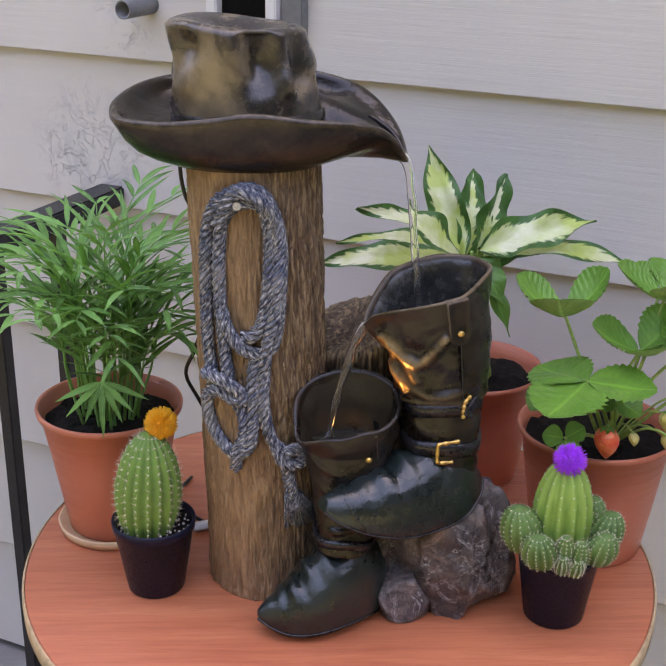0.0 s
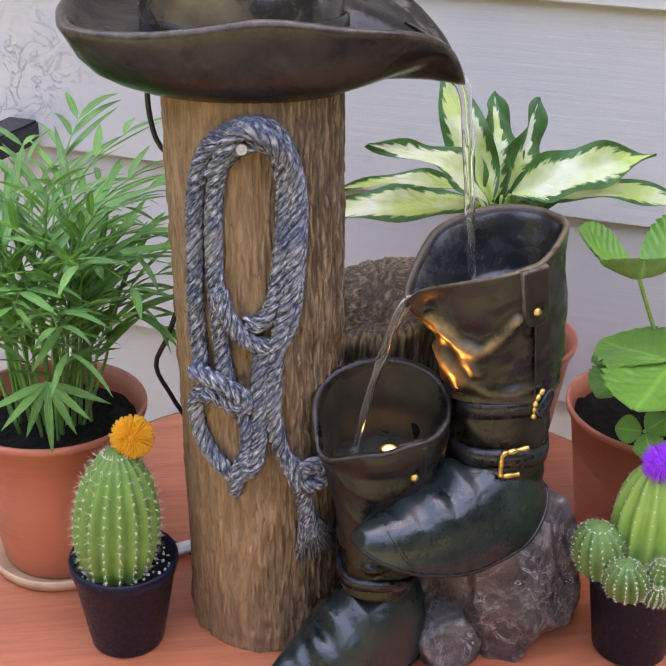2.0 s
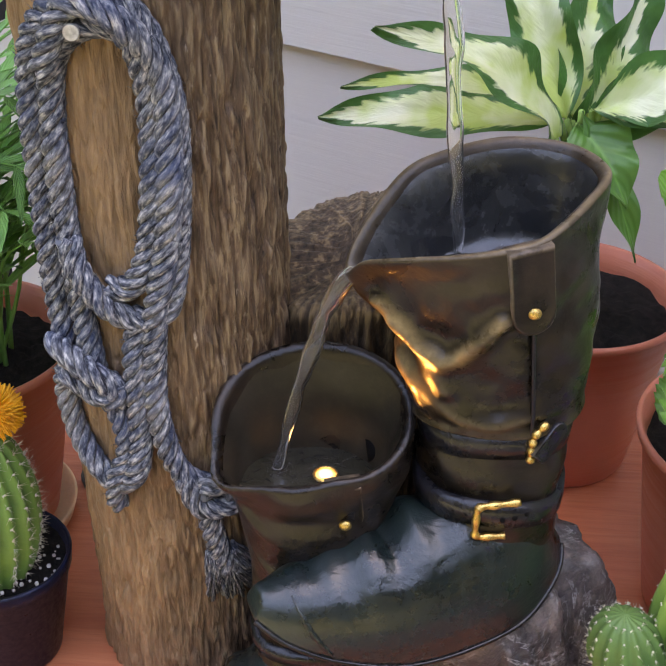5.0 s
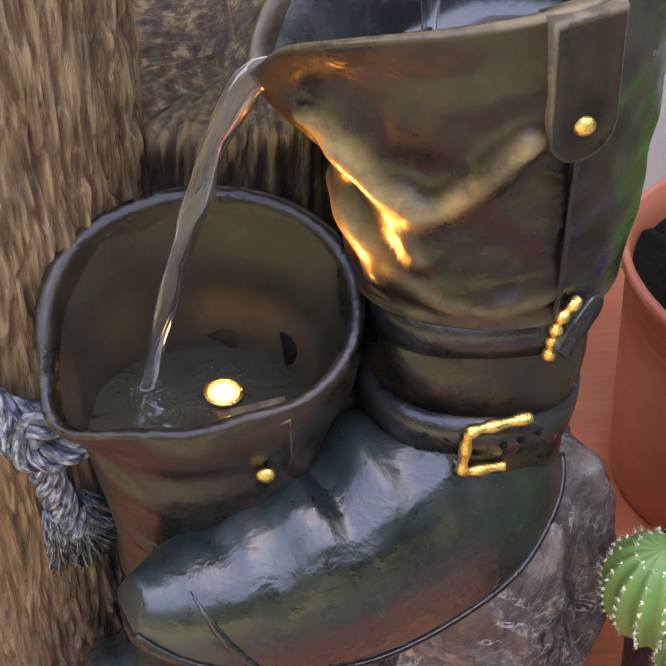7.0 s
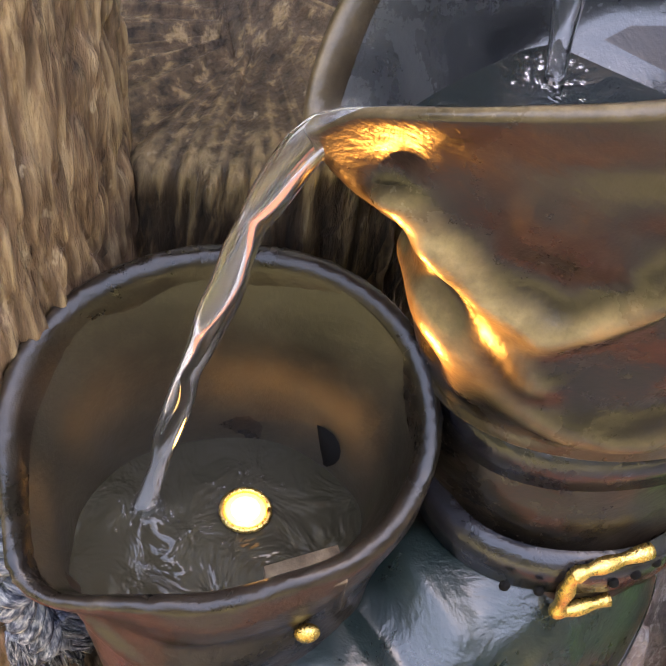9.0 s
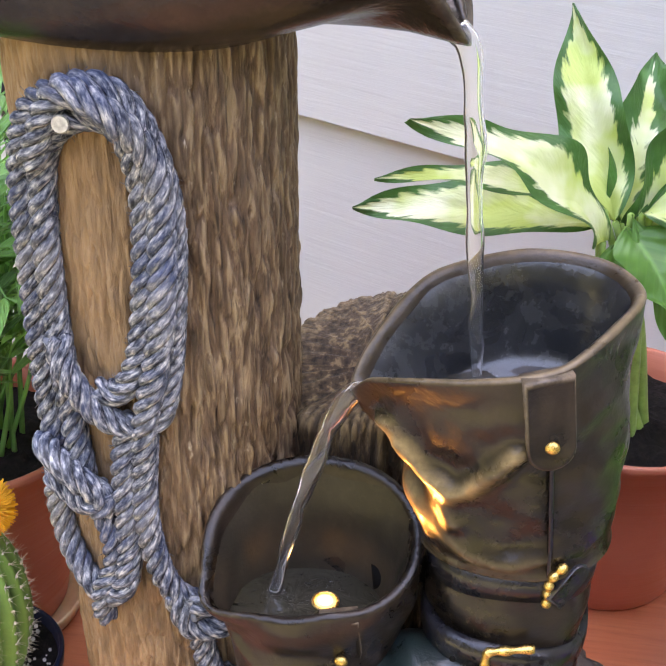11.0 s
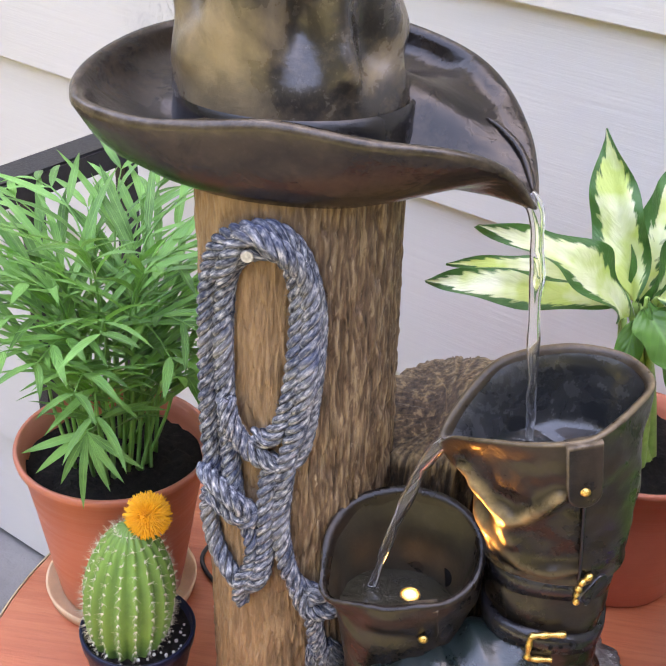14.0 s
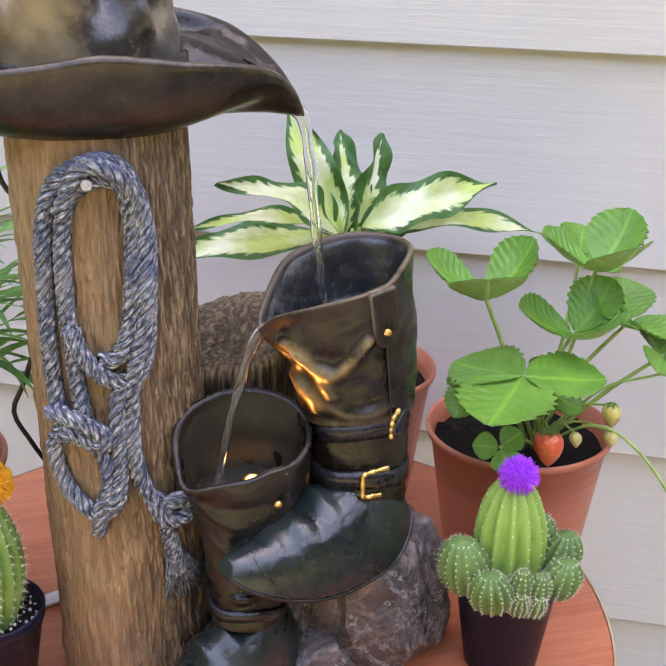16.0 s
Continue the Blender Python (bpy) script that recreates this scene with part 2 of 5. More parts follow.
def dark_resin(name, base, tint, gloss=0.12, edge=(0.2, 0.15, 0.1), rub=0.5, dry=0.2, fleck=0.3, spec=0.5, size=11, sheen_patch=None, wear=None, relief=0.0014):
    """Painted cast resin: a dark wet varnish, thinner and browner in soft patches, worn on the edges."""
    m = Mat(name, base, gloss, 0.0, spec, 0.0)
    n = m.noise(size, 5, 0.55, (1, 1, 1), 0.6)
    # Browner spot round a point: a reflection painted into the colour.
    if sheen_patch:
        far = m.t.nodes.new("ShaderNodeVectorMath")
        far.operation = "DISTANCE"
        m.t.links.new(m.co, far.inputs[0])
        far.inputs[1].default_value = sheen_patch[0]
        n = m.math("ADD", n, m.grey(far.outputs["Value"], sheen_patch[1] * 0.5, sheen_patch[1] * 1.5, 0.16, -0.10))
    n2 = m.noise(75, 6, 0.72)
    n3 = m.noise(34, 5, 0.6, (1, 1, 1), 0.5)
    col = m.mix(m.grey(n, rub - 0.13, rub + 0.15), base, tint)
    col = m.mix(m.grey(n3, 0.5, 0.75, 0, 0.6), col, tuple(c * 0.6 for c in base))
    col = m.mix(m.grey(m.noise(150, 4, 0.7), 0.5, 0.8, 0, fleck), col, tuple(min(1, c * 2.0) for c in tint))
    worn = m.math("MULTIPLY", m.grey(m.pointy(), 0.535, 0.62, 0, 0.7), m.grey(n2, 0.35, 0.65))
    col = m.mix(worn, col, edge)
    if wear:
        u = m.uv()[0]
        col = m.mix(m.math("MULTIPLY", u, m.grey(n2, 0.3, 0.6, 0.35, 1.0)), col, wear)
    m.to(col, "Base Color")
    m.to(m.math("ADD", m.grey(n2, 0.3, 0.7, gloss - 0.03, gloss + 0.07), m.grey(n, rub - 0.1, rub + 0.2, 0.0, dry)), "Roughness")
    m.bump(n3, relief)
    m.bump(n2, 0.0004)
    return m.m


def bark(name, a, b, c, calm=None):
    """Carved wood: narrow dark furrows, brown faces and dry-brushed tan ridges."""
    m = Mat(name, a, 0.5, 0, 0.5)
    fine = m.noise(70, 7, 0.62, (2.8, 2.8, 0.42), 0.12)
    mid = m.noise(26, 5, 0.6, (2.2, 2.2, 0.25), 0.2)
    broad = m.noise(8, 4, 0.6)
    col = m.ramp(fine, [(0.33, tuple(x * 0.25 for x in a)), (0.41, a), (0.54, b), (0.64, c)])
    col = m.mix(m.grey(mid, 0.34, 0.46, 0.4, 0.0), col, tuple(x * 0.3 for x in a))
    col = m.mix(m.grey(broad, 0.48, 0.7, 0, 0.4), col, b)
    col = m.mix(m.math("MULTIPLY", m.grey(m.pointy(), 0.51, 0.56), m.grey(fine, 0.35, 0.55, 0.2, 0.9)), col, c)
    col = m.mix(m.math("MULTIPLY", m.grey(m.noise(190, 3, 0.6, (1, 1, 0.35)), 0.66, 0.74), m.grey(broad, 0.4, 0.6)), col, (0.55, 0.44, 0.31))
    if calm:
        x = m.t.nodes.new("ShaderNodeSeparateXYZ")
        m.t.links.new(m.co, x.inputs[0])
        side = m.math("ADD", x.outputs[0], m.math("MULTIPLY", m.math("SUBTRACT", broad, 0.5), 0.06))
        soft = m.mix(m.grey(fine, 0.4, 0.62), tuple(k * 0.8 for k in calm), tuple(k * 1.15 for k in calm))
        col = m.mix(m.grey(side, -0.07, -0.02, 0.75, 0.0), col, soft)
    m.to(col, "Base Color")
    m.to(m.grey(fine, 0.35, 0.65, 0.65, 0.38), "Roughness")
    m.bump(mid, 0.003)
    m.bump(fine, 0.0035)
    return m.m


def rope_fibre():
    m = Mat("rope_fibre", (0.3, 0.31, 0.34), 0.8, 0, 0.25)
    u, v, _ = m.uv()
    cmb = m.t.nodes.new("ShaderNodeCombineXYZ")
    m.t.links.new(m.math("MULTIPLY", u, 9.0), cmb.inputs[0])
    m.t.links.new(m.math("MULTIPLY", v, 190.0), cmb.inputs[1])
    m.t.links.new(m.math("MULTIPLY", m.island(), 50.0), cmb.inputs[2])
    t = m.t.nodes.new("ShaderNodeTexNoise")
    t.inputs["Scale"].default_value = 1.0
    t.inputs["Detail"].default_value = 5
    t.inputs["Roughness"].default_value = 0.65
    m.t.links.new(cmb.outputs[0], t.inputs["Vector"])
    n = t.outputs["Fac"]
    col = m.ramp(n, [(0.36, (0.014, 0.018, 0.030)), (0.46, (0.085, 0.098, 0.125)), (0.56, (0.28, 0.29, 0.31)), (0.67, (0.70, 0.68, 0.64))])
    col = m.mix(m.grey(m.noise(24, 3), 0.48, 0.68, 0, 0.5), col, (0.06, 0.095, 0.20))
    col = m.mix(m.grey(m.noise(16, 3, 0.5, (1, 1, 1), 1.0), 0.54, 0.68, 0, 0.25), col, (0.45, 0.44, 0.42))
    m.to(col, "Base Color")
    m.bump(n, 0.0016)
    return m.m


def stone():
    m = Mat("stone", (0.12, 0.11, 0.1), 0.45, 0, 0.5, 0.15)
    n = m.noise(28, 8, 0.7, (1, 1, 1), 0.6)
    vein = m.math("ABSOLUTE", m.math("SUBTRACT", m.noise(20, 6, 0.65, (1, 1, 1), 2.0), 0.5), 0)
    col = m.ramp(n, [(0.34, (0.016, 0.016, 0.020)), (0.50, (0.085, 0.070, 0.067)), (0.66, (0.25, 0.195, 0.17))])
    col = m.mix(m.math("MULTIPLY", m.grey(vein, 0, 0.016, 0.75, 0), m.grey(m.noise(22, 5), 0.42, 0.58)), col, (0.55, 0.54, 0.54))
    col = m.mix(m.math("MULTIPLY", m.grey(m.pointy(), 0.52, 0.58, 0, 0.75), m.grey(m.noise(60, 4), 0.4, 0.6)), col, (0.42, 0.41, 0.42))
    m.to(col, "Base Color")
    col2 = m.grey(m.noise(90, 7, 0.75), 0.55, 0.72, 0, 0.45)
    m.to(m.mix(col2, col, (0.24, 0.22, 0.21)), "Base Color")
    m.bump(n, 0.008)
    m.bump(m.noise(110, 5, 0.7), 0.003)
    return m.m


def ground_mat():
    m = Mat("patio_and_lawn", (0.35, 0.33, 0.3), 0.85, 0, 0.3)
    d = m.t.nodes.new("ShaderNodeVectorMath")
    d.operation = "LENGTH"
    m.t.links.new(m.scaled((1, 1, 0)), d.inputs[0])
    slab = m.mix(m.grey(m.noise(5, 5), 0.3, 0.7), (0.19, 0.18, 0.165), (0.28, 0.27, 0.25))
    lawn = m.mix(m.grey(m.noise(2, 6), 0.3, 0.7), (0.055, 0.062, 0.028), (0.10, 0.10, 0.055))
    edge = m.math("ADD", d.outputs["Value"], m.math("MULTIPLY", m.noise(1.2, 3), 0.6))
    m.to(m.mix(m.grey(edge, 2.1, 2.3), slab, lawn), "Base Color")
    m.bump(m.noise(60, 5), 0.004)
    return m.m


def table_wood():
    m = Mat("table_wood", (0.42, 0.13, 0.06), 0.4, 0, 0.5, 0.1)
    g = m.noise(9, 8, 0.65, (0.5, 6, 1), 0.5)
    f = m.noise(60, 6, 0.7, (0.35, 6, 1))
    col = m.ramp(g, [(0.25, (0.37, 0.090, 0.038)), (0.5, (0.50, 0.148, 0.066)), (0.75, (0.58, 0.205, 0.098))])
    col = m.mix(m.grey(f, 0.5, 0.8, 0, 0.5), col, (0.27, 0.065, 0.03))
    m.to(col, "Base Color")
    m.to(m.grey(f, 0.3, 0.7, 0.33, 0.5), "Roughness")
    m.bump(f, 0.0004)
    return m.m


def plastic_terracotta():
    m = Mat("terracotta_plastic", (0.5, 0.16, 0.09), 0.42, 0, 0.45)
    n = m.noise(11, 4)
    lines = m.noise(50, 4, 0.6, (0.15, 0.15, 6))
    m.to(m.mix(m.grey(n, 0.3, 0.7), (0.50, 0.142, 0.08), (0.60, 0.20, 0.115)), "Base Color")
    m.to(m.grey(lines, 0.3, 0.7, 0.34, 0.52), "Roughness")
    m.bump(lines, 0.0005)
    return m.m


def foliage(name, dark, light, rough=0.42, vein=True, spread=0.5):
    m = Mat(name, dark, rough, 0, 0.45)
    u, v, _ = m.uv()
    n = m.noise(35, 4)
    col = m.mix(m.grey(n, 0.3, 0.7), dark, light)
    col = m.mix(m.grey(m.island(), 0, 1, 0, spread), col, tuple(min(1, c * 1.9) for c in light))
    if vein:
        mid = m.math("ABSOLUTE", m.math("SUBTRACT", u, 0.5), 0)
        col = m.mix(m.grey(mid, 0.0, 0.05, 0.6, 0.0), col, tuple(min(1, c * 1.8) for c in light))
        w = m.t.nodes.new("ShaderNodeTexWave")
        w.inputs["Scale"].default_value = 2.2
        cmb = m.t.nodes.new("ShaderNodeCombineXYZ")
        m.t.links.new(m.math("SUBTRACT", v, m.math("MULTIPLY", mid, 0.7)), cmb.inputs[0])
        m.t.links.new(cmb.outputs[0], w.inputs["Vector"])
        m.bump(w.outputs["Fac"], 0.00035)
        col = m.mix(m.math("MULTIPLY", m.grey(w.outputs["Fac"], 0.85, 1.0), 0.12), col, tuple(min(1, c * 1.7) for c in light))
    m.to(col, "Base Color")
    m.see_through(0.28, m.mix(1.0, col, (1.0, 1.25, 0.6), "MULTIPLY"))
    return m.m


def variegated(name, reach):
    """Cream along the middle, green along the ragged margin; reach is the width of the cream."""
    m = Mat(name, (0.05, 0.15, 0.03), 0.38, 0, 0.5)
    u, v, _ = m.uv()
    mid = m.math("MULTIPLY", m.math("ABSOLUTE", m.math("SUBTRACT", u, 0.5), 0), 2.0)
    cmb = m.t.nodes.new("ShaderNodeCombineXYZ")
    m.t.links.new(m.math("SUBTRACT", m.math("MULTIPLY", v, 17), m.math("MULTIPLY", mid, 4)), cmb.inputs[0])
    m.t.links.new(m.math("MULTIPLY", u, 5.0), cmb.inputs[1])
    t = m.t.nodes.new("ShaderNodeTexNoise")
    t.inputs["Scale"].default_value = 1.0
    t.inputs["Detail"].default_value = 5
    m.t.links.new(cmb.outputs[0], t.inputs["Vector"])
    e = m.math("ADD", mid, m.math("MULTIPLY", m.math("SUBTRACT", t.outputs["Fac"], 0.5), 0.95))
    end = m.grey(v, 0.8, 1.0, 0.0, 0.5)
    e = m.math("ADD", e, end)
    pale = m.mix(m.grey(m.noise(18, 3), 0.38, 0.6), (0.86, 0.9, 0.62), (0.56, 0.70, 0.18))
    green = m.mix(m.grey(m.noise(40, 4), 0.3, 0.7), (0.035, 0.12, 0.025), (0.07, 0.22, 0.05))
    col = m.mix(m.grey(e, reach - 0.05, reach + 0.07), pale, green)
    m.to(col, "Base Color")
    m.bump(t.outputs["Fac"], 0.0015)
    m.see_through(0.3, col)
    return m.m


def cactus_skin(name, dark, light):
    m = Mat(name, dark, 0.5, 0, 0.4)
    n = m.noise(30, 5)
    u, v, _ = m.uv()
    col = m.mix(m.grey(n, 0.3, 0.7), dark, light)
    col = m.mix(m.grey(u, 0.0, 1.0), col, light)
    m.to(col, "Base Color")
    m.bump(m.noise(200, 4), 0.0006)
    return m.m


def water_mat():
    m = Mat("water", (1.0, 1.0, 1.0), 0.03, 0, 0.5)
    m.set("IOR", 1.33)
    m.set("Transmission Weight", 0.98)
    m.bump(m.noise(60, 2, 0.5, (1, 1, 0.3)), 0.0009)
    return m.m


def pool_mat(name, color):
    m = Mat(name, color, 0.04, 0, 0.4)
    m.bump(m.noise(70, 3, 0.5, (1, 1, 1), 0.8), 0.0022)
    return m.m


def soil_mat():
    m = Mat("soil", (0.012, 0.01, 0.008), 0.9, 0, 0.2)
    n = m.noise(160, 6, 0.75)
    m.to(m.ramp(n, [(0.35, (0.004, 0.0035, 0.003)), (0.6, (0.018, 0.014, 0.011)), (0.8, (0.06, 0.05, 0.04))]), "Base Color")
    m.bump(n, 0.004)
    return m.m


def berry_mat(name, a, b):
    m = Mat(name, a, 0.3, 0, 0.5)
    s = m.voronoi(260)
    col = m.mix(m.grey(m.noise(40, 3), 0.35, 0.65), a, b)
    col = m.mix(m.grey(s, 0.12, 0.25, 0.7, 0.0), col, (0.7, 0.5, 0.12))
    m.to(col, "Base Color")
    m.bump(s, 0.001)
    return m.m


M_SIDING = siding_paint()
M_GROUND = ground_mat()
M_BLOCKER = simple("blocker_green", (0.034, 0.040, 0.022), 0.85, 0.85, 3, spec=0.2, bump=0.02)
M_TABLE = table_wood()
M_EDGE = simple("pale_edge", (0.5, 0.36, 0.2), 0.6, 0.3, 60, bump=0.0006)
M_METAL = simple("black_metal", (0.014, 0.014, 0.016), 0.4, 0.3, 60, spec=0.5, bump=0.0003)
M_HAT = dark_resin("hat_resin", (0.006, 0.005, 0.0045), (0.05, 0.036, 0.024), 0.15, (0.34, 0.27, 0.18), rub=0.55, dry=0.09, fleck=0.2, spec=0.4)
# The tan spot at the crown's left paints in the sunlit lawn's reflection.
M_CROWN = dark_resin("crown_resin", (0.028, 0.024, 0.021), (0.25, 0.185, 0.105), 0.23, (0.3, 0.24, 0.16), rub=0.54, dry=0.14, fleck=0.1, spec=0.6, size=15, sheen_patch=((-0.105, -0.025, 0.57), 0.042))
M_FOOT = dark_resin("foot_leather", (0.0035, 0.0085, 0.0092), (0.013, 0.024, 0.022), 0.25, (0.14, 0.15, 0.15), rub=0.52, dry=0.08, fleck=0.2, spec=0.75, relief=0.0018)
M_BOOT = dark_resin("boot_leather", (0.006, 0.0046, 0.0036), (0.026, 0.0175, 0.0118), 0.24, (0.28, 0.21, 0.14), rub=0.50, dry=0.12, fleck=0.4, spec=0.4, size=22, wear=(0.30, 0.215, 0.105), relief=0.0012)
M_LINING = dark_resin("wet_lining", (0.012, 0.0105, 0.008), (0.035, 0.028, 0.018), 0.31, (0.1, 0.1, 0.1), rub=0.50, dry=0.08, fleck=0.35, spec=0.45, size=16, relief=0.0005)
# Blue-grey tint puts the sky's reflection into the upper boot's wet lining.
M_SKYLINING = dark_resin("sky_tinted_lining", (0.011, 0.0125, 0.014), (0.045, 0.047, 0.046), 0.20, (0.1, 0.1, 0.1), rub=0.52, dry=0.10, fleck=0.2, spec=0.8, size=30, relief=0.0006)
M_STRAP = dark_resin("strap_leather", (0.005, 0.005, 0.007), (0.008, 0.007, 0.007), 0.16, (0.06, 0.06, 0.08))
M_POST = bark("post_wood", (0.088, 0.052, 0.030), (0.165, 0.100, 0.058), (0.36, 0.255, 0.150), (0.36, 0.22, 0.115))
M_STUMP = bark("stump_wood", (0.045, 0.027, 0.015), (0.092, 0.057, 0.030), (0.28, 0.19, 0.095))
M_ROPE = rope_fibre()
M_STONE = stone()
M_GOLD = simple("brass", (0.75, 0.5, 0.16), 0.3, 0.25, 200, metal=1.0, bump=0.0003)
M_NAIL = simple("nail_steel", (0.45, 0.45, 0.44), 0.45, 0.5, 300, metal=0.7, bump=0.0003)
M_WATER = water_mat()
M_POOL = pool_mat("pool_water", (0.008, 0.012, 0.012))
M_WARMPOOL = pool_mat("shallow_pool_water", (0.028, 0.025, 0.016))
M_POT = plastic_terracotta()
M_SAUCER = simple("pale_clay", (0.68, 0.46, 0.27), 0.6, 0.15, 30, bump=0.0004)
M_BLACKPOT = simple("black_plastic", (0.006, 0.009, 0.026), 0.36, 0.25, 40, spec=0.22, bump=0.0003)
M_SOIL = soil_mat()
M_GRIT = simple("white_grit", (0.6, 0.58, 0.52), 0.8, 0.2, 300)
M_PALM = foliage("palm_leaf", (0.040, 0.135, 0.034), (0.17, 0.38, 0.11), 0.36, True, 0.55)
M_STEM = simple("green_stem", (0.27, 0.42, 0.10), 0.5, 0.3, 80)
M_VAR = variegated("variegated_leaf", 0.66)
M_VARDARK = variegated("dark_variegated_leaf", 0.26)
M_BERRYLEAF = foliage("strawberry_leaf", (0.062, 0.195, 0.026), (0.15, 0.34, 0.05), 0.32, True, 0.25)
M_PALELEAF = foliage("pale_underside", (0.20, 0.33, 0.13), (0.32, 0.46, 0.22), 0.55, True, 0.1)
M_PLAIN = foliage("plain_leaf", (0.05, 0.15, 0.03), (0.10, 0.24, 0.05), 0.35, True, 0.2)
M_CACTUS = cactus_skin("cactus_skin", (0.035, 0.10, 0.025), (0.16, 0.30, 0.06))
M_CACTUS2 = cactus_skin("pale_cactus_skin", (0.10, 0.24, 0.03), (0.26, 0.42, 0.09))
M_CACTUS3 = cactus_skin("dark_cactus_skin", (0.030, 0.085, 0.022), (0.115, 0.215, 0.055))
M_SPINE = simple("spine", (0.62, 0.58, 0.44), 0.6, 0.2, 100)
M_ORANGE = simple("orange_petal", (1.0, 0.42, 0.015), 0.6, 0.2, 150)
M_PURPLE = simple("purple_petal", (0.45, 0.05, 0.85), 0.55, 0.3, 150)
M_RED = berry_mat("ripe_berry", (0.75, 0.06, 0.03), (0.8, 0.2, 0.07))
M_YELLOW = berry_mat("unripe_berry", (0.55, 0.5, 0.14), (0.65, 0.55, 0.25))
M_PLASTICGREY = simple("grey_plastic", (0.17, 0.175, 0.18), 0.5, 0.2, 40)
M_WHITE = simple("white_trim", (0.75, 0.75, 0.73), 0.45, 0.06, 20)
M_DARK = simple("dark_void", (0.006, 0.0055, 0.005), 0.9, 0.3, 20, spec=0.1)
M_CABLE = simple("cable_rubber", (0.012, 0.012, 0.012), 0.45, 0.2, 60)
led = Mat("led", (1, 0.7, 0.3), 0.3)
led.set("Emission Color", (1.0, 0.55, 0.16, 1))
led.set("Emission Strength", 0.5)
M_LED = led.m
# Weaker orange emission, standing for the glow at the lamp's edge.
halo = Mat("led_halo", (1, 0.7, 0.3), 0.2)
halo.set("Emission Color", (1.0, 0.5, 0.1, 1))
halo.set("Emission Strength", 0.12)
M_HALO = halo.m

# ---- wall, ground, railing ----
WALL_O = Vector((0, WALL_Y, 0))
WALL_D = Vector((1, WALL_K, 0)).normalized()
WALL_N = Vector((WALL_D.y, -WALL_D.x, 0))


def on_wall(s, z, out=0.0):
    p = WALL_O + WALL_D * s + WALL_N * out
    return Vector((p.x, p.y, z))


def siding_wall():
    wall = thing("wall_siding", on_wall(0, -0.72, -0.03), "house wall of wide off-white painted lap boards with flaking paint", "wall", kind="structure")
    i = 0
    z = LAP_TOP + 0.2365 * 10
    while z > -0.9:
        prof = [(0.0, z + 0.002), (-0.0145, z + 0.262), (-0.026, z + 0.262), (-0.0125, z), (-0.002, z)]
        part("board", loft([[on_wall(s, zz, o) for o, zz in prof] for s in (-6.0, -2.0, 1.0, 6.0)]), M_SIDING, wall, smooth=False)
        z -= 0.2365
        i += 1
    b = loft([[on_wall(s, zz, o) for s, o in ((-6.0, -0.03), (6.0, -0.03), (6.0, -0.09), (-6.0, -0.09))] for zz in (-0.72, 3.1)])
    part("sheathing", b, M_DARK, wall, smooth=False)


siding_wall()
bm = bmesh.new()
bmesh.ops.create_grid(bm, x_segments=20, y_segments=20, size=60)
bm.transform(Matrix.Translation((0, 0, -0.72)))
single("ground", bm, M_GROUND, "pale concrete patio with sunlit lawn beyond", "ground", kind="structure", smooth=False)


def railing():
    end = on_wall(RAIL_S, RAIL_Z, 0.0)
    r = thing("railing", (end.x, end.y, -0.72), "black painted metal handrail fixed to the house wall", "railing")
    turn = math.atan2(RAIL_DIR[1], RAIL_DIR[0])
    d = Vector((*RAIL_DIR, 0)).normalized()
    mid = end + d * 0.7
    part("top_rail", box((mid.x, mid.y, RAIL_Z - 0.015), (1.4, 0.045, 0.03), turn=turn, bevel=0.003), M_METAL, r, smooth=False)
    part("bottom_rail", box((mid.x, mid.y, -0.62), (1.4, 0.03, 0.025), turn=turn, bevel=0.002), M_METAL, r, smooth=False)
    for k in RAIL_POSTS:
        q = end + d * k
        part("baluster", box((q.x, q.y, (RAIL_Z - 0.03 - 0.72) / 2), (0.02, 0.02, RAIL_Z - 0.03 + 0.72), turn=turn, bevel=0.0015), M_METAL, r, smooth=False)


railing()

# ---- tree line added unseen behind the viewer, closing the place and blocking low sky ----
def sky_blocker():
    rings = []
    for k in range(31):
        r = []
        for i in range(160):
            a = radians(150 + 250 * i / 159)
            ca, sa = math.cos(a), math.sin(a)
            top = 6.2 + 3.4 * nz((ca * 3, sa * 3, 0), 1.1) + 1.6 * nz((ca * 9, sa * 9, 2), 1.0)
            z = -0.72 + top * k / 30
            d = 9.0 + 1.2 * nz((ca * 6, sa * 6, z * 0.6), 1.0) + 0.5 * nz((ca * 20, sa * 20, z * 2), 1.0)
            r.append(Vector((d * ca, d * sa, z)))
        rings.append(r)
    single("backdrop", loft(rings, False, False, closed=False), M_BLOCKER, "unseen dark green tree line added to block the low sky", "trees", kind="structure")


sky_blocker()

# ---- table ----
TC, TR = Vector((0.088, 0.055, 0)), 0.368
table = thing("round_table", (TC.x, TC.y, -0.72), "round red-brown wooden table with a worn pale edge", "table")
part("tabletop", lathe([(0.02, -0.024), (TR - 0.006, -0.024), (TR - 0.003, -0.0225), (TR - 0.003, -0.0012), (TR - 0.005, 0), (0.02, 0)], TC, 128), M_TABLE, table)
part("edge_band", loft([ring((TC.x, TC.y, z), r, r, 128) for r, z in ((TR - 0.0025, -0.0235), (TR, -0.022), (TR + 0.0005, -0.012), (TR, -0.002), (TR - 0.0025, -0.0006))], False, False), M_EDGE, table, "worn pale bare-wood edge")
part("pedestal", lathe([(0.03, -0.70), (0.03, -0.06), (0.09, -0.025)], TC, 32), M_METAL, table)
part("foot_plate", lathe([(0.2, -0.72), (0.2, -0.71), (0.05, -0.69)], TC, 48), M_METAL, table)

from mathutils import bvhtree

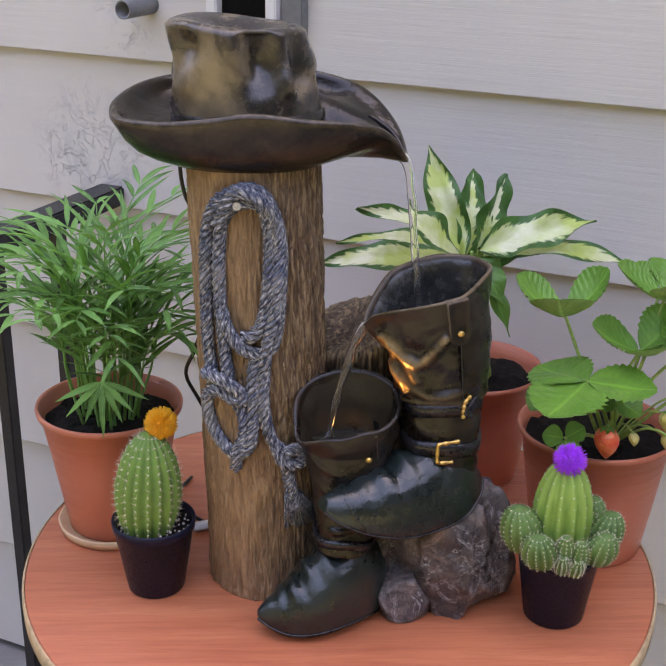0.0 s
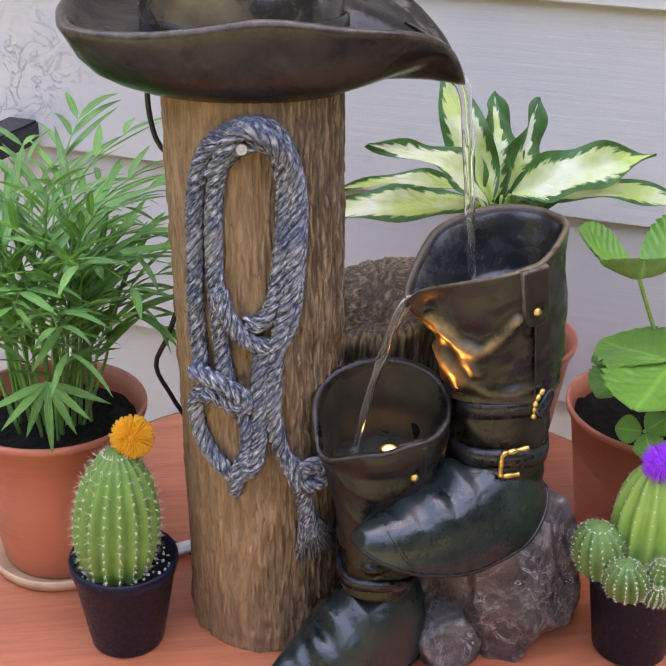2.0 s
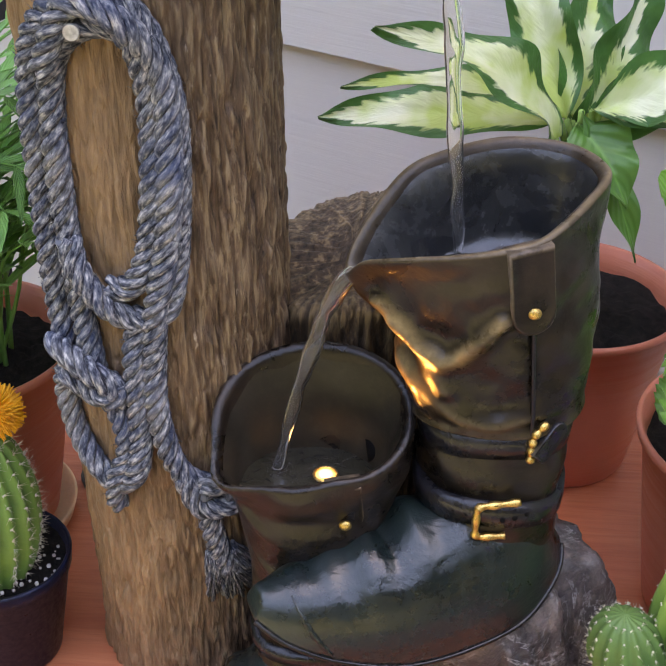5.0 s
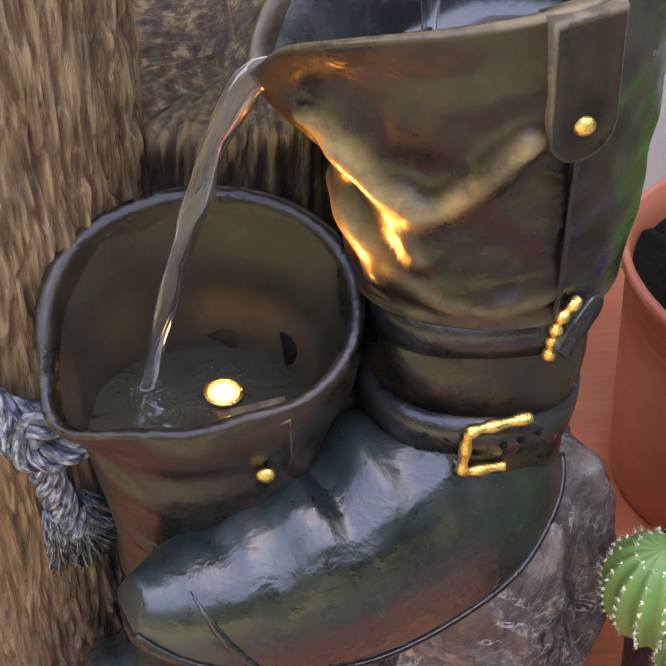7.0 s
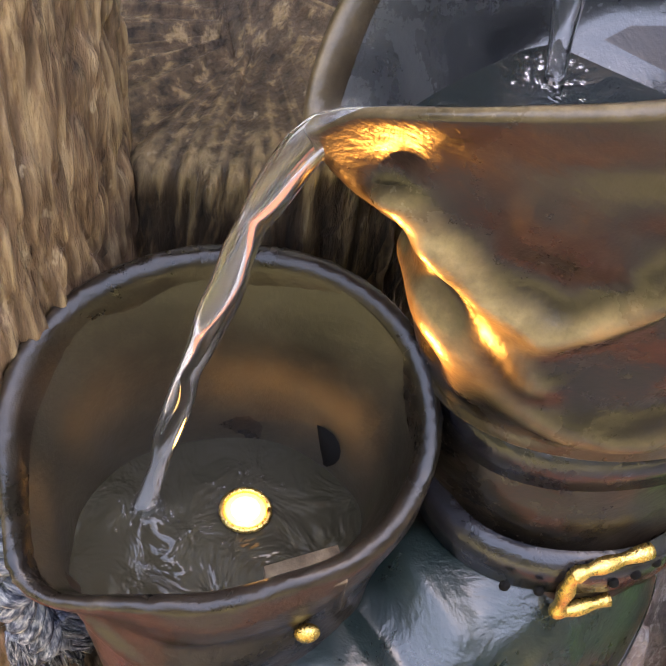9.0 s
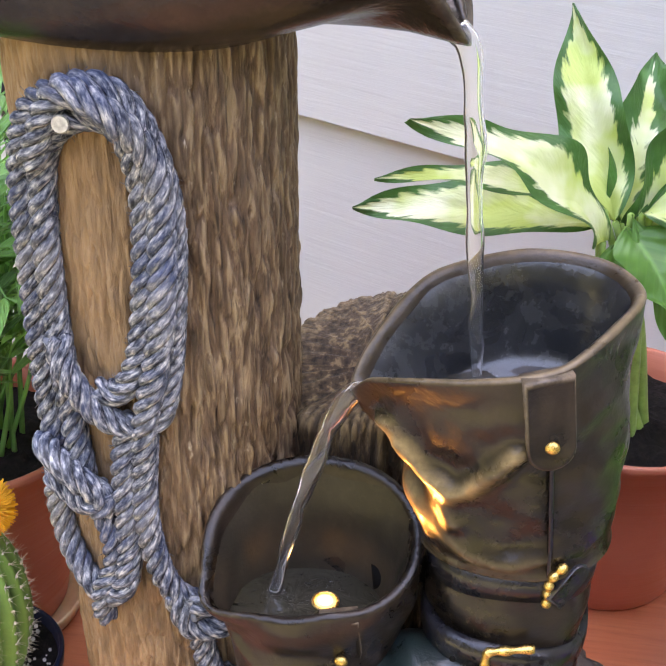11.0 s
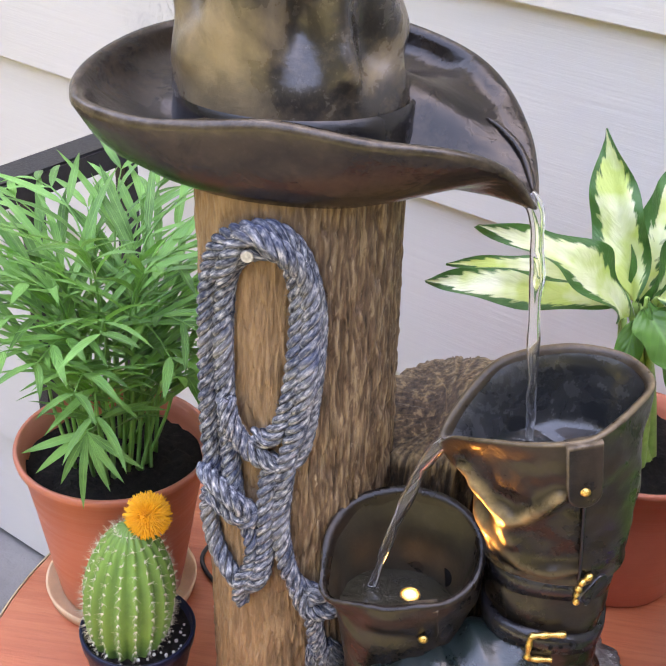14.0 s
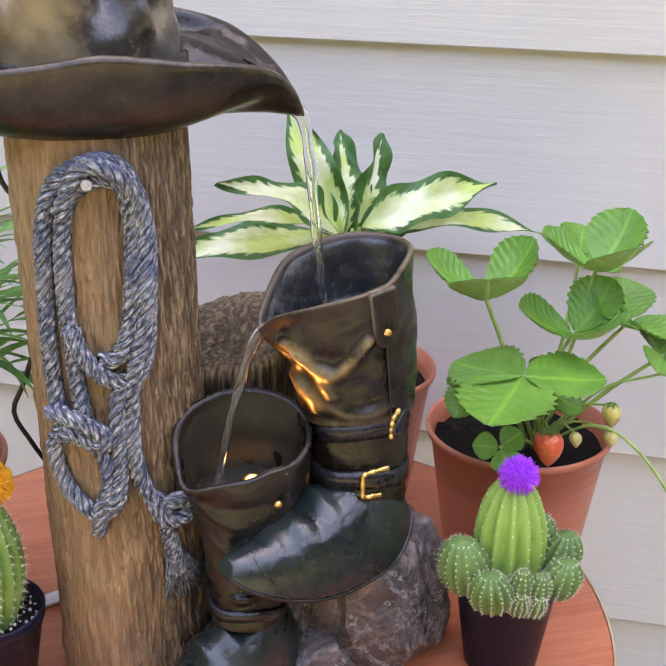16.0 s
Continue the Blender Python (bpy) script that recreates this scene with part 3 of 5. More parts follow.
# ---- the fountain ----
fountain = thing("fountain", (0.05, -0.02, 0), "cast resin garden fountain, hat on post above two boots", "fountain")


def remeshed(ob, size, smooth=4):
    m = ob.modifiers.new("melt", "REMESH")
    m.mode, m.voxel_size, m.use_smooth_shade = "VOXEL", size, True
    if smooth:
        s = ob.modifiers.new("soft", "SMOOTH")
        s.factor, s.iterations = 0.5, smooth
    return ob


def post_axis(z):
    return Vector((0.0075 - 0.030 * z, 0.022 - 0.008 * z, z))


POST_R = 0.0688


def carve(ca, sa, z, s):
    """Depth of the carved wood at an angle and height: long furrows, short chips and fine grain."""
    f1 = noise.noise(Vector((ca * 5.5 + s, sa * 5.5, z * 10)))
    f2 = noise.noise(Vector((ca * 11, sa * 11 + s, z * 23)))
    f3 = noise.noise(Vector((ca * 21, sa * 21, z * 45 + s)))
    chip = noise.noise(Vector((ca * 14 - s, sa * 14, z * 48)))
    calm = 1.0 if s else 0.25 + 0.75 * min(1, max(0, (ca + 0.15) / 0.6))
    return -0.0021 * calm * math.exp(-(f1 / 0.10) ** 2) - 0.0019 * calm * math.exp(-(f2 / 0.11) ** 2) - 0.0016 * math.exp(-(f3 / 0.14) ** 2) + 0.0022 * max(0, chip) + 0.0010 * noise.noise(Vector((ca * 2.5, sa * 2.5, z * 6)))


def post():
    n, rows = 420, 250
    rings = []
    for k in range(rows + 1):
        z = 0.50 * k / rows
        c = post_axis(z)
        low = max(0, 1 - z / 0.07)
        r = []
        for i in range(n):
            a = 2 * math.pi * i / n
            ca, sa = math.cos(a), math.sin(a)
            rr = POST_R + 0.0012 - 0.004 * z + 0.0012 * low ** 2 + carve(ca, sa, z, 0.0) + 0.0022 * low * noise.noise(Vector((ca * 7, sa * 7, z * 95)))
            r.append(Vector((c.x + rr * ca, c.y + rr * sa, z)))
        rings.append(r)
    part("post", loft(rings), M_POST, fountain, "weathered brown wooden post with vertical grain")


post()

# hat: a bowl-shaped brim with a drooping pouring tip, a dented crown and a band
HX, HY = -0.012, 0.018
LIP = ((0.1435, -0.020, 0.4935), (0.1345, 0.026, 0.520), (0.104, 0.069, 0.546), (0.050, 0.103, 0.557), (0.0, 0.112, 0.559), (-0.06, 0.104, 0.556), (-0.116, 0.064, 0.552), (-0.1415, 0.008, 0.544),
       (-0.135, -0.037, 0.535), (-0.09, -0.066, 0.536), (-0.045, -0.074, 0.541), (-0.005, -0.077, 0.546), (0.05, -0.074, 0.540), (0.10, -0.061, 0.534), (0.127, -0.044, 0.520))


def closed_curve(pts, n):
    """A smooth closed curve through the points, in n even steps."""
    P = [Vector(p) for p in pts]
    m = len(P)
    fine = []
    for i in range(m):
        a, b, c, d = P[i - 1], P[i], P[(i + 1) % m], P[(i + 2) % m]
        for k in range(24):
            t = k / 24
            fine.append(0.5 * ((2 * b) + (c - a) * t + (2 * a - 5 * b + 4 * c - d) * t * t + (3 * b - a - 3 * c + d) * t ** 3))
    fine.append(fine[0])
    d = [0.0]
    for p, q in zip(fine, fine[1:]):
        d.append(d[-1] + (q - p).length)
    out, j = [], 0
    for k in range(n):
        want = d[-1] * k / n
        while d[j + 1] < want:
            j += 1
        out.append(fine[j].lerp(fine[j + 1], (want - d[j]) / max(1e-9, d[j + 1] - d[j])))
    return out


def hat():
    n = 150
    L = closed_curve(LIP, n)
    C = Vector((HX, HY, 0))
    prof = ((0.0, 0.0), (0.16, 0.02), (0.36, 0.08), (0.56, 0.20), (0.74, 0.38), (0.88, 0.62), (0.96, 0.84))
    rings = []
    for s, h in prof:
        r = []
        for p in L:
            d = Vector((p.x - C.x, p.y - C.y, 0)).normalized()
            q = Vector((-0.006 + 0.058 * d.x, 0.02 + 0.058 * d.y, 0.483))
            tipness = max(0, d.x) ** 8
            hh = h * (1 - tipness) + s * tipness
            zz = q.z + (p.z - 0.0045 - q.z) * hh + tipness * 0.010 * math.sin(math.pi * s)
            w = 0.0016 * nz((p.x * s, p.y * s, 0), 22)
            r.append(Vector((q.x + (p.x - q.x) * s, q.y + (p.y - q.y) * s, zz + w)))
        rings.append(r)
    out = [Vector((p.x - C.x, p.y - C.y, 0)).normalized() for p in L]
    rings.append([p + d * 0.0020 - Vector((0, 0, 0.0035)) for p, d in zip(L, out)])
    rings.append([p + d * 0.0016 + Vector((0, 0, 0.0006)) for p, d in zip(L, out)])
    rings.append([p - d * 0.0010 + Vector((0, 0, 0.0026)) for p, d in zip(L, out)])
    rings.append([p - d * 0.0045 + Vector((0, 0, 0.0024)) for p, d in zip(L, out)])
    for s, dz in ((0.935, -0.001), (0.91, -0.006), (0.88, -0.011), (0.8, -0.017), (0.7, -0.021), (0.58, -0.022), (0.4, -0.02)):
        r = []
        for p, d in zip(L, out):
            tipness = max(0, d.x) ** 8
            g = 0.006 * nz((p.x * s * 1.3, p.y * s * 1.3, 1), 24, 4)
            r.append(Vector((C.x + (p.x - C.x) * s, C.y + (p.y - C.y) * s, max(0.5, p.z + dz * (1 - 0.6 * tipness) + tipness * (1 - s) * 0.06 + g))))
        rings.append(r)
    bm = loft(rings)
    bm.faces.ensure_lookup_table()
    tree = bvhtree.BVHTree.FromBMesh(bm)
    line = []
    for x, y in ((0.108, 0.026), (0.117, 0.023), (0.127, 0.016), (0.134, 0.007), (0.139, -0.004), (0.1415, -0.013)):
        hit = tree.ray_cast(Vector((x, y, 0.7)), Vector((0, 0, -1)))[0]
        line.append(hit + Vector((0, 0, 0.0006)))
    ridge = tube(smooth_path(line, 0.003), lambda t: 0.0008 + 0.0022 * math.sin(math.pi * t) ** 0.6, 10)
    part("ridge", ridge, M_HAT, fountain, "raised ridge beside the pouring tip")
    part("brim", bm, M_HAT, fountain, "dark bronze-brown upturned brim with a pouring tip")
    # crown
    rings = []
    m = 110
    for k in range(41):
        v = k / 40
        r = []
        for i in range(m):
            a = 2 * math.pi * i / m
            ca, sa = math.cos(a), math.sin(a)
            if v <= 0.85:
                t = v / 0.85
                rx, ry = 0.0755 - 0.0065 * t, 0.061 - 0.004 * t
                z = 0.528 + 0.086 * t
                k = min(1, max(0, (t - 0.14) / 0.25))
                dent = noise.noise(Vector((ca * 2.4 + 4, sa * 2.4, z * 24))) * 0.009 * math.sin(math.pi * min(1, t * 0.9 + 0.05))
                for at, wide, high, tall, deep in ((3.95, 0.20, 0.80, 0.15, -0.011), (4.15, 0.34, 0.36, 0.25, 0.004), (4.66, 0.14, 0.6, 0.4, 0.004), (5.05, 0.27, 0.72, 0.34, -0.015), (5.42, 0.10, 0.5, 0.5, 0.003), (5.75, 0.26, 0.6, 0.3, -0.010), (3.2, 0.3, 0.5, 0.3, -0.008), (1.2, 0.5, 0.5, 0.3, -0.009)):
                    dent += deep * math.exp(-((a - at) / wide) ** 2 - ((t - high) / tall) ** 2)
                dent *= k * 1.2
                x, y = (rx + dent) * ca, (ry + dent) * sa
            else:
                t = (v - 0.85) / 0.15
                rx, ry = 0.066 * math.cos(t * 1.45), 0.0555 * math.cos(t * 1.45)
                z = 0.614 + 0.007 * math.sin(t * math.pi) - 0.012 * t * t
                x, y = rx * ca, ry * sa
            z += 0.004 * nz((x, y, 0), 16, 3) * v - 0.004 * ca * v
            r.append(Vector((HX - 0.001 - 0.010 * min(1, v / 0.85) + x, HY + y, z)))
        rings.append(r)
    part("crown", loft(rings), M_CROWN, fountain, "dented dark bronze hat crown")
    rings = [ring((HX, HY, z), 0.0755 + o, 0.0615 + o, 90) for z, o in ((0.512, 0.002), (0.518, 0.0022), (0.527, 0.0012), (0.5355, 0.0007), (0.5372, -0.0015))]
    part("hat_band", loft(rings, False, False), M_STRAP, fountain, "plain dark band round the crown")


hat()


# rope: four-strand cord over a nail
def on_post(x, z, off):
    c = post_axis(z)
    dx = max(-0.062, min(0.062, x - c.x))
    y = -math.sqrt(POST_R ** 2 - dx ** 2)
    nrm = Vector((dx, y, 0)).normalized()
    return Vector((c.x, c.y, z)) + nrm * (POST_R - 0.004 * z + off)


def cord(pts, name, r=0.0066, turns=58.0):
    path = smooth_path([on_post(*p) for p in pts], 0.0014)
    fr = frames_along(path)
    bm = bmesh.new()
    for s in range(4):
        ph = 2 * math.pi * s / 4
        strand, d = [], 0.0
        for i, p in enumerate(path):
            if i:
                d += (p - path[i - 1]).length
            a = ph - d * 2 * math.pi * turns / 2.0
            k = r * 0.66
            strand.append(p + fr[i][1] * k * math.cos(a) + fr[i][2] * k * math.sin(a))
        tube(strand, r * 0.42, 9, bm, uvs=True)
    fuzz = random.Random(len(path))
    for k in range(int(len(path) * 1.1)):
        i = fuzz.randrange(len(path))
        a = fuzz.uniform(0, 6.283)
        nrm = fr[i][1] * math.cos(a) + fr[i][2] * math.sin(a)
        p = path[i] + nrm * r * 0.95
        d = (nrm * fuzz.uniform(0.15, 0.7) + Vector((fuzz.uniform(-1, 1), fuzz.uniform(-0.3, 0.3), fuzz.uniform(-1, 1)))).normalized()
        tube([p - d * 0.002, p + d * fuzz.uniform(0.0015, 0.0035)], lambda t: 0.00028 * (1 - 0.6 * t), 3, bm, uvs=True)
    return part(name, bm, M_ROPE, rope)


rope = new("rope")
rope.parent = fountain
tagged(rope, "blue-grey and cream twisted cord hung on the post")
O = 0.0075
cord([(-0.046, 0.262, O), (-0.0505, 0.31, O), (-0.051, 0.37, O), (-0.0495, 0.42, O), (-0.042, 0.452, O), (-0.026, 0.468, O), (-0.006, 0.472, O), (0.0085, 0.456, O), (0.0175, 0.42, O), (0.018, 0.38, O), (0.0145, 0.33, O), (0.008, 0.306, O), (-0.007, 0.3015, O), (-0.02, 0.311, O + 0.004), (-0.029, 0.33, O + 0.007), (-0.034, 0.345, O + 0.004)], "cord")
cord([(-0.03, 0.262, O), (-0.034, 0.30, O), (-0.038, 0.36, O), (-0.038, 0.41, O), (-0.033, 0.442, O), (-0.018, 0.458, O), (0.0, 0.457, O + 0.003), (0.0075, 0.43, O), (0.0075, 0.39, O), (0.003, 0.345, O), (-0.006, 0.322, O), (-0.018, 0.318, O - 0.002)], "cord")
cord([(-0.036, 0.435, O + 0.006), (-0.022, 0.4685, O + 0.006), (-0.004, 0.466, O + 0.009), (0.0125, 0.44, O + 0.005), (0.0145, 0.40, O + 0.007), (0.0115, 0.35, O + 0.007), (0.005, 0.312, O + 0.004), (0.002, 0.28, O), (0.001, 0.25, O), (0.0045, 0.22, O), (0.012, 0.198, O), (0.025, 0.187, O)], "cord")
cord([(-0.0445, 0.262, O), (-0.0525, 0.24, O), (-0.0475, 0.21, O), (-0.036, 0.192, O), (-0.024, 0.1845, O), (-0.012, 0.197, O + 0.002), (-0.0085, 0.22, O), (-0.0085, 0.25, O), (-0.0075, 0.285, O), (-0.002, 0.305, O - 0.002)], "cord")
cord([(-0.031, 0.255, O), (-0.019, 0.235, O), (-0.017, 0.21, O), (-0.0225, 0.19, O + 0.004), (-0.0255, 0.167, O)], "cord", 0.0062)
cord([(-0.051, 0.271, O + 0.003), (-0.042, 0.276, O + 0.009), (-0.028, 0.269, O + 0.01), (-0.018, 0.258, O + 0.005), (-0.02, 0.246, O + 0.003)], "knot", 0.0068)
cord([(-0.043, 0.252, O + 0.004), (-0.036, 0.262, O + 0.011), (-0.024, 0.252, O + 0.008), (-0.016, 0.262, O + 0.002)], "knot", 0.006)
cord([(0.012, 0.196, O), (0.02, 0.178, O + 0.007), (0.034, 0.178, O + 0.008), (0.033, 0.192, O + 0.006), (0.02, 0.19, O + 0.007)], "knot", 0.0066)
cord([(0.022, 0.182, O), (0.0245, 0.16, O), (0.0285, 0.138, O), (0.033, 0.12, O)], "cord", 0.0068)
# frayed end
rnd = random.Random(5)
bm = bmesh.new()
for k in range(170):
    x0, x1 = 0.0295 + rnd.uniform(-0.0075, 0.0075), 0.038 + rnd.uniform(-0.017, 0.017)
    z1 = rnd.uniform(0.092, 0.112)
    tube(smooth_path([on_post(x0, 0.137, rnd.uniform(0.002, 0.011)), on_post((x0 + x1) / 2 + rnd.uniform(-0.003, 0.003), 0.12, rnd.uniform(0.002, 0.012)), on_post(x1, z1, rnd.uniform(0.001, 0.008))], 0.008), 0.0011, 4, bm, uvs=True)
part("frayed_end", bm, M_ROPE, rope, "frayed cord end", kind="stuff")
np_ = on_post(-0.0222, 0.458, 0.0)
bm = tube([np_ + Vector((0, 0.004, 0)), np_ + Vector((0, -0.018, 0)), np_ + Vector((0, -0.0181, 0)), np_ + Vector((0, -0.0191, 0.0001))], lambda t: 0.0022 if t < 0.5 else 0.0042 - 0.0005 * (t > 0.9), 14)
part("nail", bm, M_NAIL, fountain, "bright steel nail head", smooth=False)


# stump behind the boots
def stump():
    rings = []
    n = 300
    for k in range(50):
        z = 0.05 + 0.234 * k / 49
        r = []
        for i in range(n):
            a = 2 * math.pi * i / n
            ca, sa = math.cos(a), math.sin(a)
            rr = 0.062 + 0.003 * nz((ca, sa, z * 3), 4, 2) + carve(ca, sa, z, 5.0) * 1.2
            r.append(Vector((0.106 + rr * 1.05 * ca, 0.062 + rr * sa, z + (0.012 * ca + 0.009 * sa) * k / 49)))
        rings.append(r)
    for f, h in ((0.95, 0.004), (0.8, 0.006), (0.5, 0.007), (0.2, 0.008)):
        rings.append([Vector((0.106 + (p.x - 0.106) * f, 0.062 + (p.y - 0.062) * f, p.z + h + 0.003 * nz(p, 90))) for p in rings[49]])
    part("stump", loft(rings), M_STUMP, fountain, "short dark log with rough bark")


stump()


# boots
FEET = []


def boot_foot(foot):
    """The foot of a boot, swept along its length, with a welt along the sole."""
    fine = []
    for i in range(len(foot) - 1):
        a, b = foot[max(0, i - 1)], foot[i]
        p, q = foot[i + 1], foot[min(i + 2, len(foot) - 1)]
        for k in range(4):
            t = k / 4
            fine.append([0.5 * (2 * w + (x - v) * t + (2 * v - 5 * w + 4 * x - y) * t * t + (3 * w - v - 3 * x + y) * t ** 3) for v, w, x, y in zip(a, b, p, q)])
    foot = fine + [foot[-1]]
    path = [Vector(p[:3]) for p in foot]
    fr = []
    for i, p in enumerate(path):
        t = (path[min(i + 1, len(path) - 1)] - path[max(0, i - 1)]).normalized()
        s = t.cross(Vector((0, 0, 1))).normalized()
        u = s.cross(t)
        hw, hh, flat = foot[i][3:6]
        r = []
        for k in range(32):
            a = 2 * math.pi * k / 32
            ca, sa = math.cos(a), math.sin(a)
            kk = (abs(ca) ** 2.4 + abs(sa) ** 2.4) ** (-1 / 2.4)
            h = hh * sa * kk * (1 + (0.045 * math.sin(i * 1.9 + 1.5 * ca) + 0.03 * math.sin(i * 1.1 - 2 * ca)) * (0.25 < i / len(path) < 0.8) * max(0, sa))
            if sa < 0:
                h *= flat * 0.30
            else:
                h *= 1 + 0.58 * flat
            r.append(p + s * hw * ca * kk + u * (h - 0.58 * flat * hh))
        fr.append(r)
    toe = loft(fr)
    bmesh.ops.recalc_face_normals(toe, faces=toe.faces[:])
    FEET.append(bvhtree.BVHTree.FromBMesh(toe))
    remeshed(part("foot", toe, M_FOOT, fountain, "glossy black-green boot foot"), 0.0017, 3)
    side = []
    for i, p in enumerate(path[1:], 1):
        t = (path[min(i + 1, len(path) - 1)] - path[max(0, i - 1)]).normalized()
        s = t.cross(Vector((0, 0, 1))).normalized()
        hw, hh, flat = foot[i][3:6]
        side.append(p - s * hw * 0.985 - s.cross(t) * hh * flat * 0.68)
    part("welt", tube(smooth_path(side, 0.003), 0.0015, 8), M_STRAP, fountain, "dark raised welt along the sole")


def boot(name, label, levels, rim_c, rim_r, rim_z, floor, foot, wrinkle, folds, flare=lambda a: 0.0):
    n = 72
    rings = []
    for i in range(len(levels) * 3 - 2):
        k, t = divmod(i, 3)
        lo, hi = levels[k], levels[min(k + 1, len(levels) - 1)]
        x, y, z, rx, ry = [p + (q - p) * t / 3 for p, q in zip(lo, hi)]
        r = ring((x, y, z), rx, ry, n, power=2.1)
        mid = Vector((x, y, z))
        rings.append([p + (p - mid).normalized() * wrinkle * (0.55 * nz(p, 34, 6) + 0.14 * math.sin((p.z + 0.5 * (p.x - x)) * 210 + 5 * nz(p, 22))) for p in r])
    top = ring(rim_c, rim_r[0], rim_r[1], n, rim_z, 2.1)
    top = [p + Vector((p.x - rim_c[0], p.y - rim_c[1], 0)).normalized() * flare(math.atan2((p.y - rim_c[1]) / rim_r[1], (p.x - rim_c[0]) / rim_r[0])) for p in top]
    low = rings[-1]
    for t in (0.35, 0.7, 0.9):
        rings.append([a.lerp(b, t) + (a.lerp(b, t) - Vector((rim_c[0], rim_c[1], a.lerp(b, t).z))).normalized() * wrinkle * math.sin(t * math.pi) * 1.3 * nz(a.lerp(b, t), 30, 2) for a, b in zip(low, top)])
    rings.append(top)
    C = Vector((rim_c[0], rim_c[1], 0))

    def inward(r, d, z=0.0):
        out = []
        for p in r:
            q = Vector((p.x - C.x, p.y - C.y, 0))
            out.append(p - q.normalized() * d + Vector((0, 0, z)))
        return out
    rings.append(inward(top, 0.003, 0.0018))
    rings.append(inward(top, 0.0065, -0.001))
    lv = min(levels, key=lambda q: abs(q[2] - floor))
    bot = ring((lv[0], lv[1], floor), lv[3] - 0.0095, lv[4] - 0.0095, n, power=2.1)
    edge = inward(top, 0.0075)
    for t in (0.35, 0.7, 1.0):
        rings.append([a.lerp(b, t) + Vector((0, 0, -0.004 * math.sin(math.pi * t))) for a, b in zip(edge, bot)])
    bm = loft(rings)
    inner = [inward(top, 0.0055, -0.002)] + [[a.lerp(b, t) + Vector((0, 0, -0.004 * math.sin(math.pi * t))) for a, b in zip(inward(top, 0.0088), bot)] for t in (0.2, 0.4, 0.6, 0.8, 1.0)]
    inner = [[p + Vector((0.0016 * nz(p, 45, 3), 0.0016 * nz(p, 45, 8), 0)) for p in r] for r in inner]
    lining = loft([[C.lerp(Vector((p.x, p.y, 0)), 0.985) + Vector((0, 0, p.z)) for p in r] for r in inner], False, True)
    part("lining", lining, M_LINING, fountain, "dark wet inside of the boot")
    boot_foot(foot)
    for fold in folds:
        line = []
        for deg, z in fold:
            a = radians(deg)
            stack = [tuple(q) for q in levels] + [(rim_c[0], rim_c[1], rim_z(a), rim_r[0], rim_r[1])]
            lo = max((q for q in stack if q[2] <= z), key=lambda q: q[2])
            hi = min((q for q in stack if q[2] > z), key=lambda q: q[2])
            t = (z - lo[2]) / (hi[2] - lo[2])
            x, y, _, rx, ry = [p + (q - p) * t for p, q in zip(lo, hi)]
            line.append(Vector((x + (rx - 0.0012) * math.cos(a), y + (ry - 0.0012) * math.sin(a), z)))
        tube(smooth_path(line, 0.003), lambda t: 0.0012 + 0.0034 * math.sin(math.pi * t) ** 0.7, 10, bm)
    bmesh.ops.recalc_face_normals(bm, faces=bm.faces[:])
    ob = part(name, bm, M_BOOT, fountain, label)
    return remeshed(ob, 0.0017, 3)


def gauss(a, c, w):
    d = (a - c + math.pi) % (2 * math.pi) - math.pi
    return math.exp(-(d / w) ** 2)


def rim_low(a):
    return 0.2455 + 0.003 * math.cos(a) + 0.0215 * math.sin(a) - 0.0135 * gauss(a, radians(214), 0.42) + 0.004 * gauss(a, radians(285), 0.3)


UPPER = [(0.187, -0.043, 0.155, 0.040, 0.040), (0.187, -0.044, 0.185, 0.0395, 0.039), (0.187, -0.044, 0.20, 0.0395, 0.038), (0.187, -0.043, 0.214, 0.0405, 0.0365), (0.187, -0.043, 0.225, 0.0415, 0.037), (0.187, -0.043, 0.236, 0.041, 0.036), (0.187, -0.042, 0.262, 0.0405, 0.0355)]
RIM_UP = ((0.1025, -0.0475, 0.3305), (0.1112, -0.0575, 0.3415), (0.1255, -0.0685, 0.3495), (0.156, -0.080, 0.3585), (0.1815, -0.084, 0.3655), (0.201, -0.077, 0.370), (0.2225, -0.053, 0.379), (0.2335, -0.026, 0.3835), (0.217, 0.000, 0.385), (0.1813, 0.004, 0.3858), (0.1467, 0.001, 0.3768), (0.1272, -0.0115, 0.3690), (0.1078, -0.034, 0.3455))
# creases pressed into the cuff: points (x, z), height, width
CREASES = ((((0.126, 0.322), (0.1444, 0.3034), (0.1563, 0.2969), (0.1636, 0.3015), (0.1723, 0.3149), (0.182, 0.328)), 0.0062, 0.0058),
           (((0.136, 0.312), (0.146, 0.296), (0.158, 0.280)), 0.0034, 0.005),
           (((0.138, 0.285), (0.150, 0.270), (0.168, 0.2625), (0.176, 0.262)), 0.0036, 0.006),
           (((0.186, 0.264), (0.198, 0.267)), 0.0034, 0.006),
           (((0.133, 0.300), (0.141, 0.276), (0.146, 0.262)), 0.0030, 0.004),
           (((0.160, 0.334), (0.172, 0.345)), 0.0020, 0.008))


def off_line(p, line):
    """Distance of (x, z) from a polyline."""
    best = 9.0
    for (ax, az), (bx, bz) in zip(line, line[1:]):
        dx, dz = bx - ax, bz - az
        t = min(1, max(0, ((p[0] - ax) * dx + (p[1] - az) * dz) / (dx * dx + dz * dz)))
        best = min(best, math.hypot(p[0] - ax - t * dx, p[1] - az - t * dz))
    return best


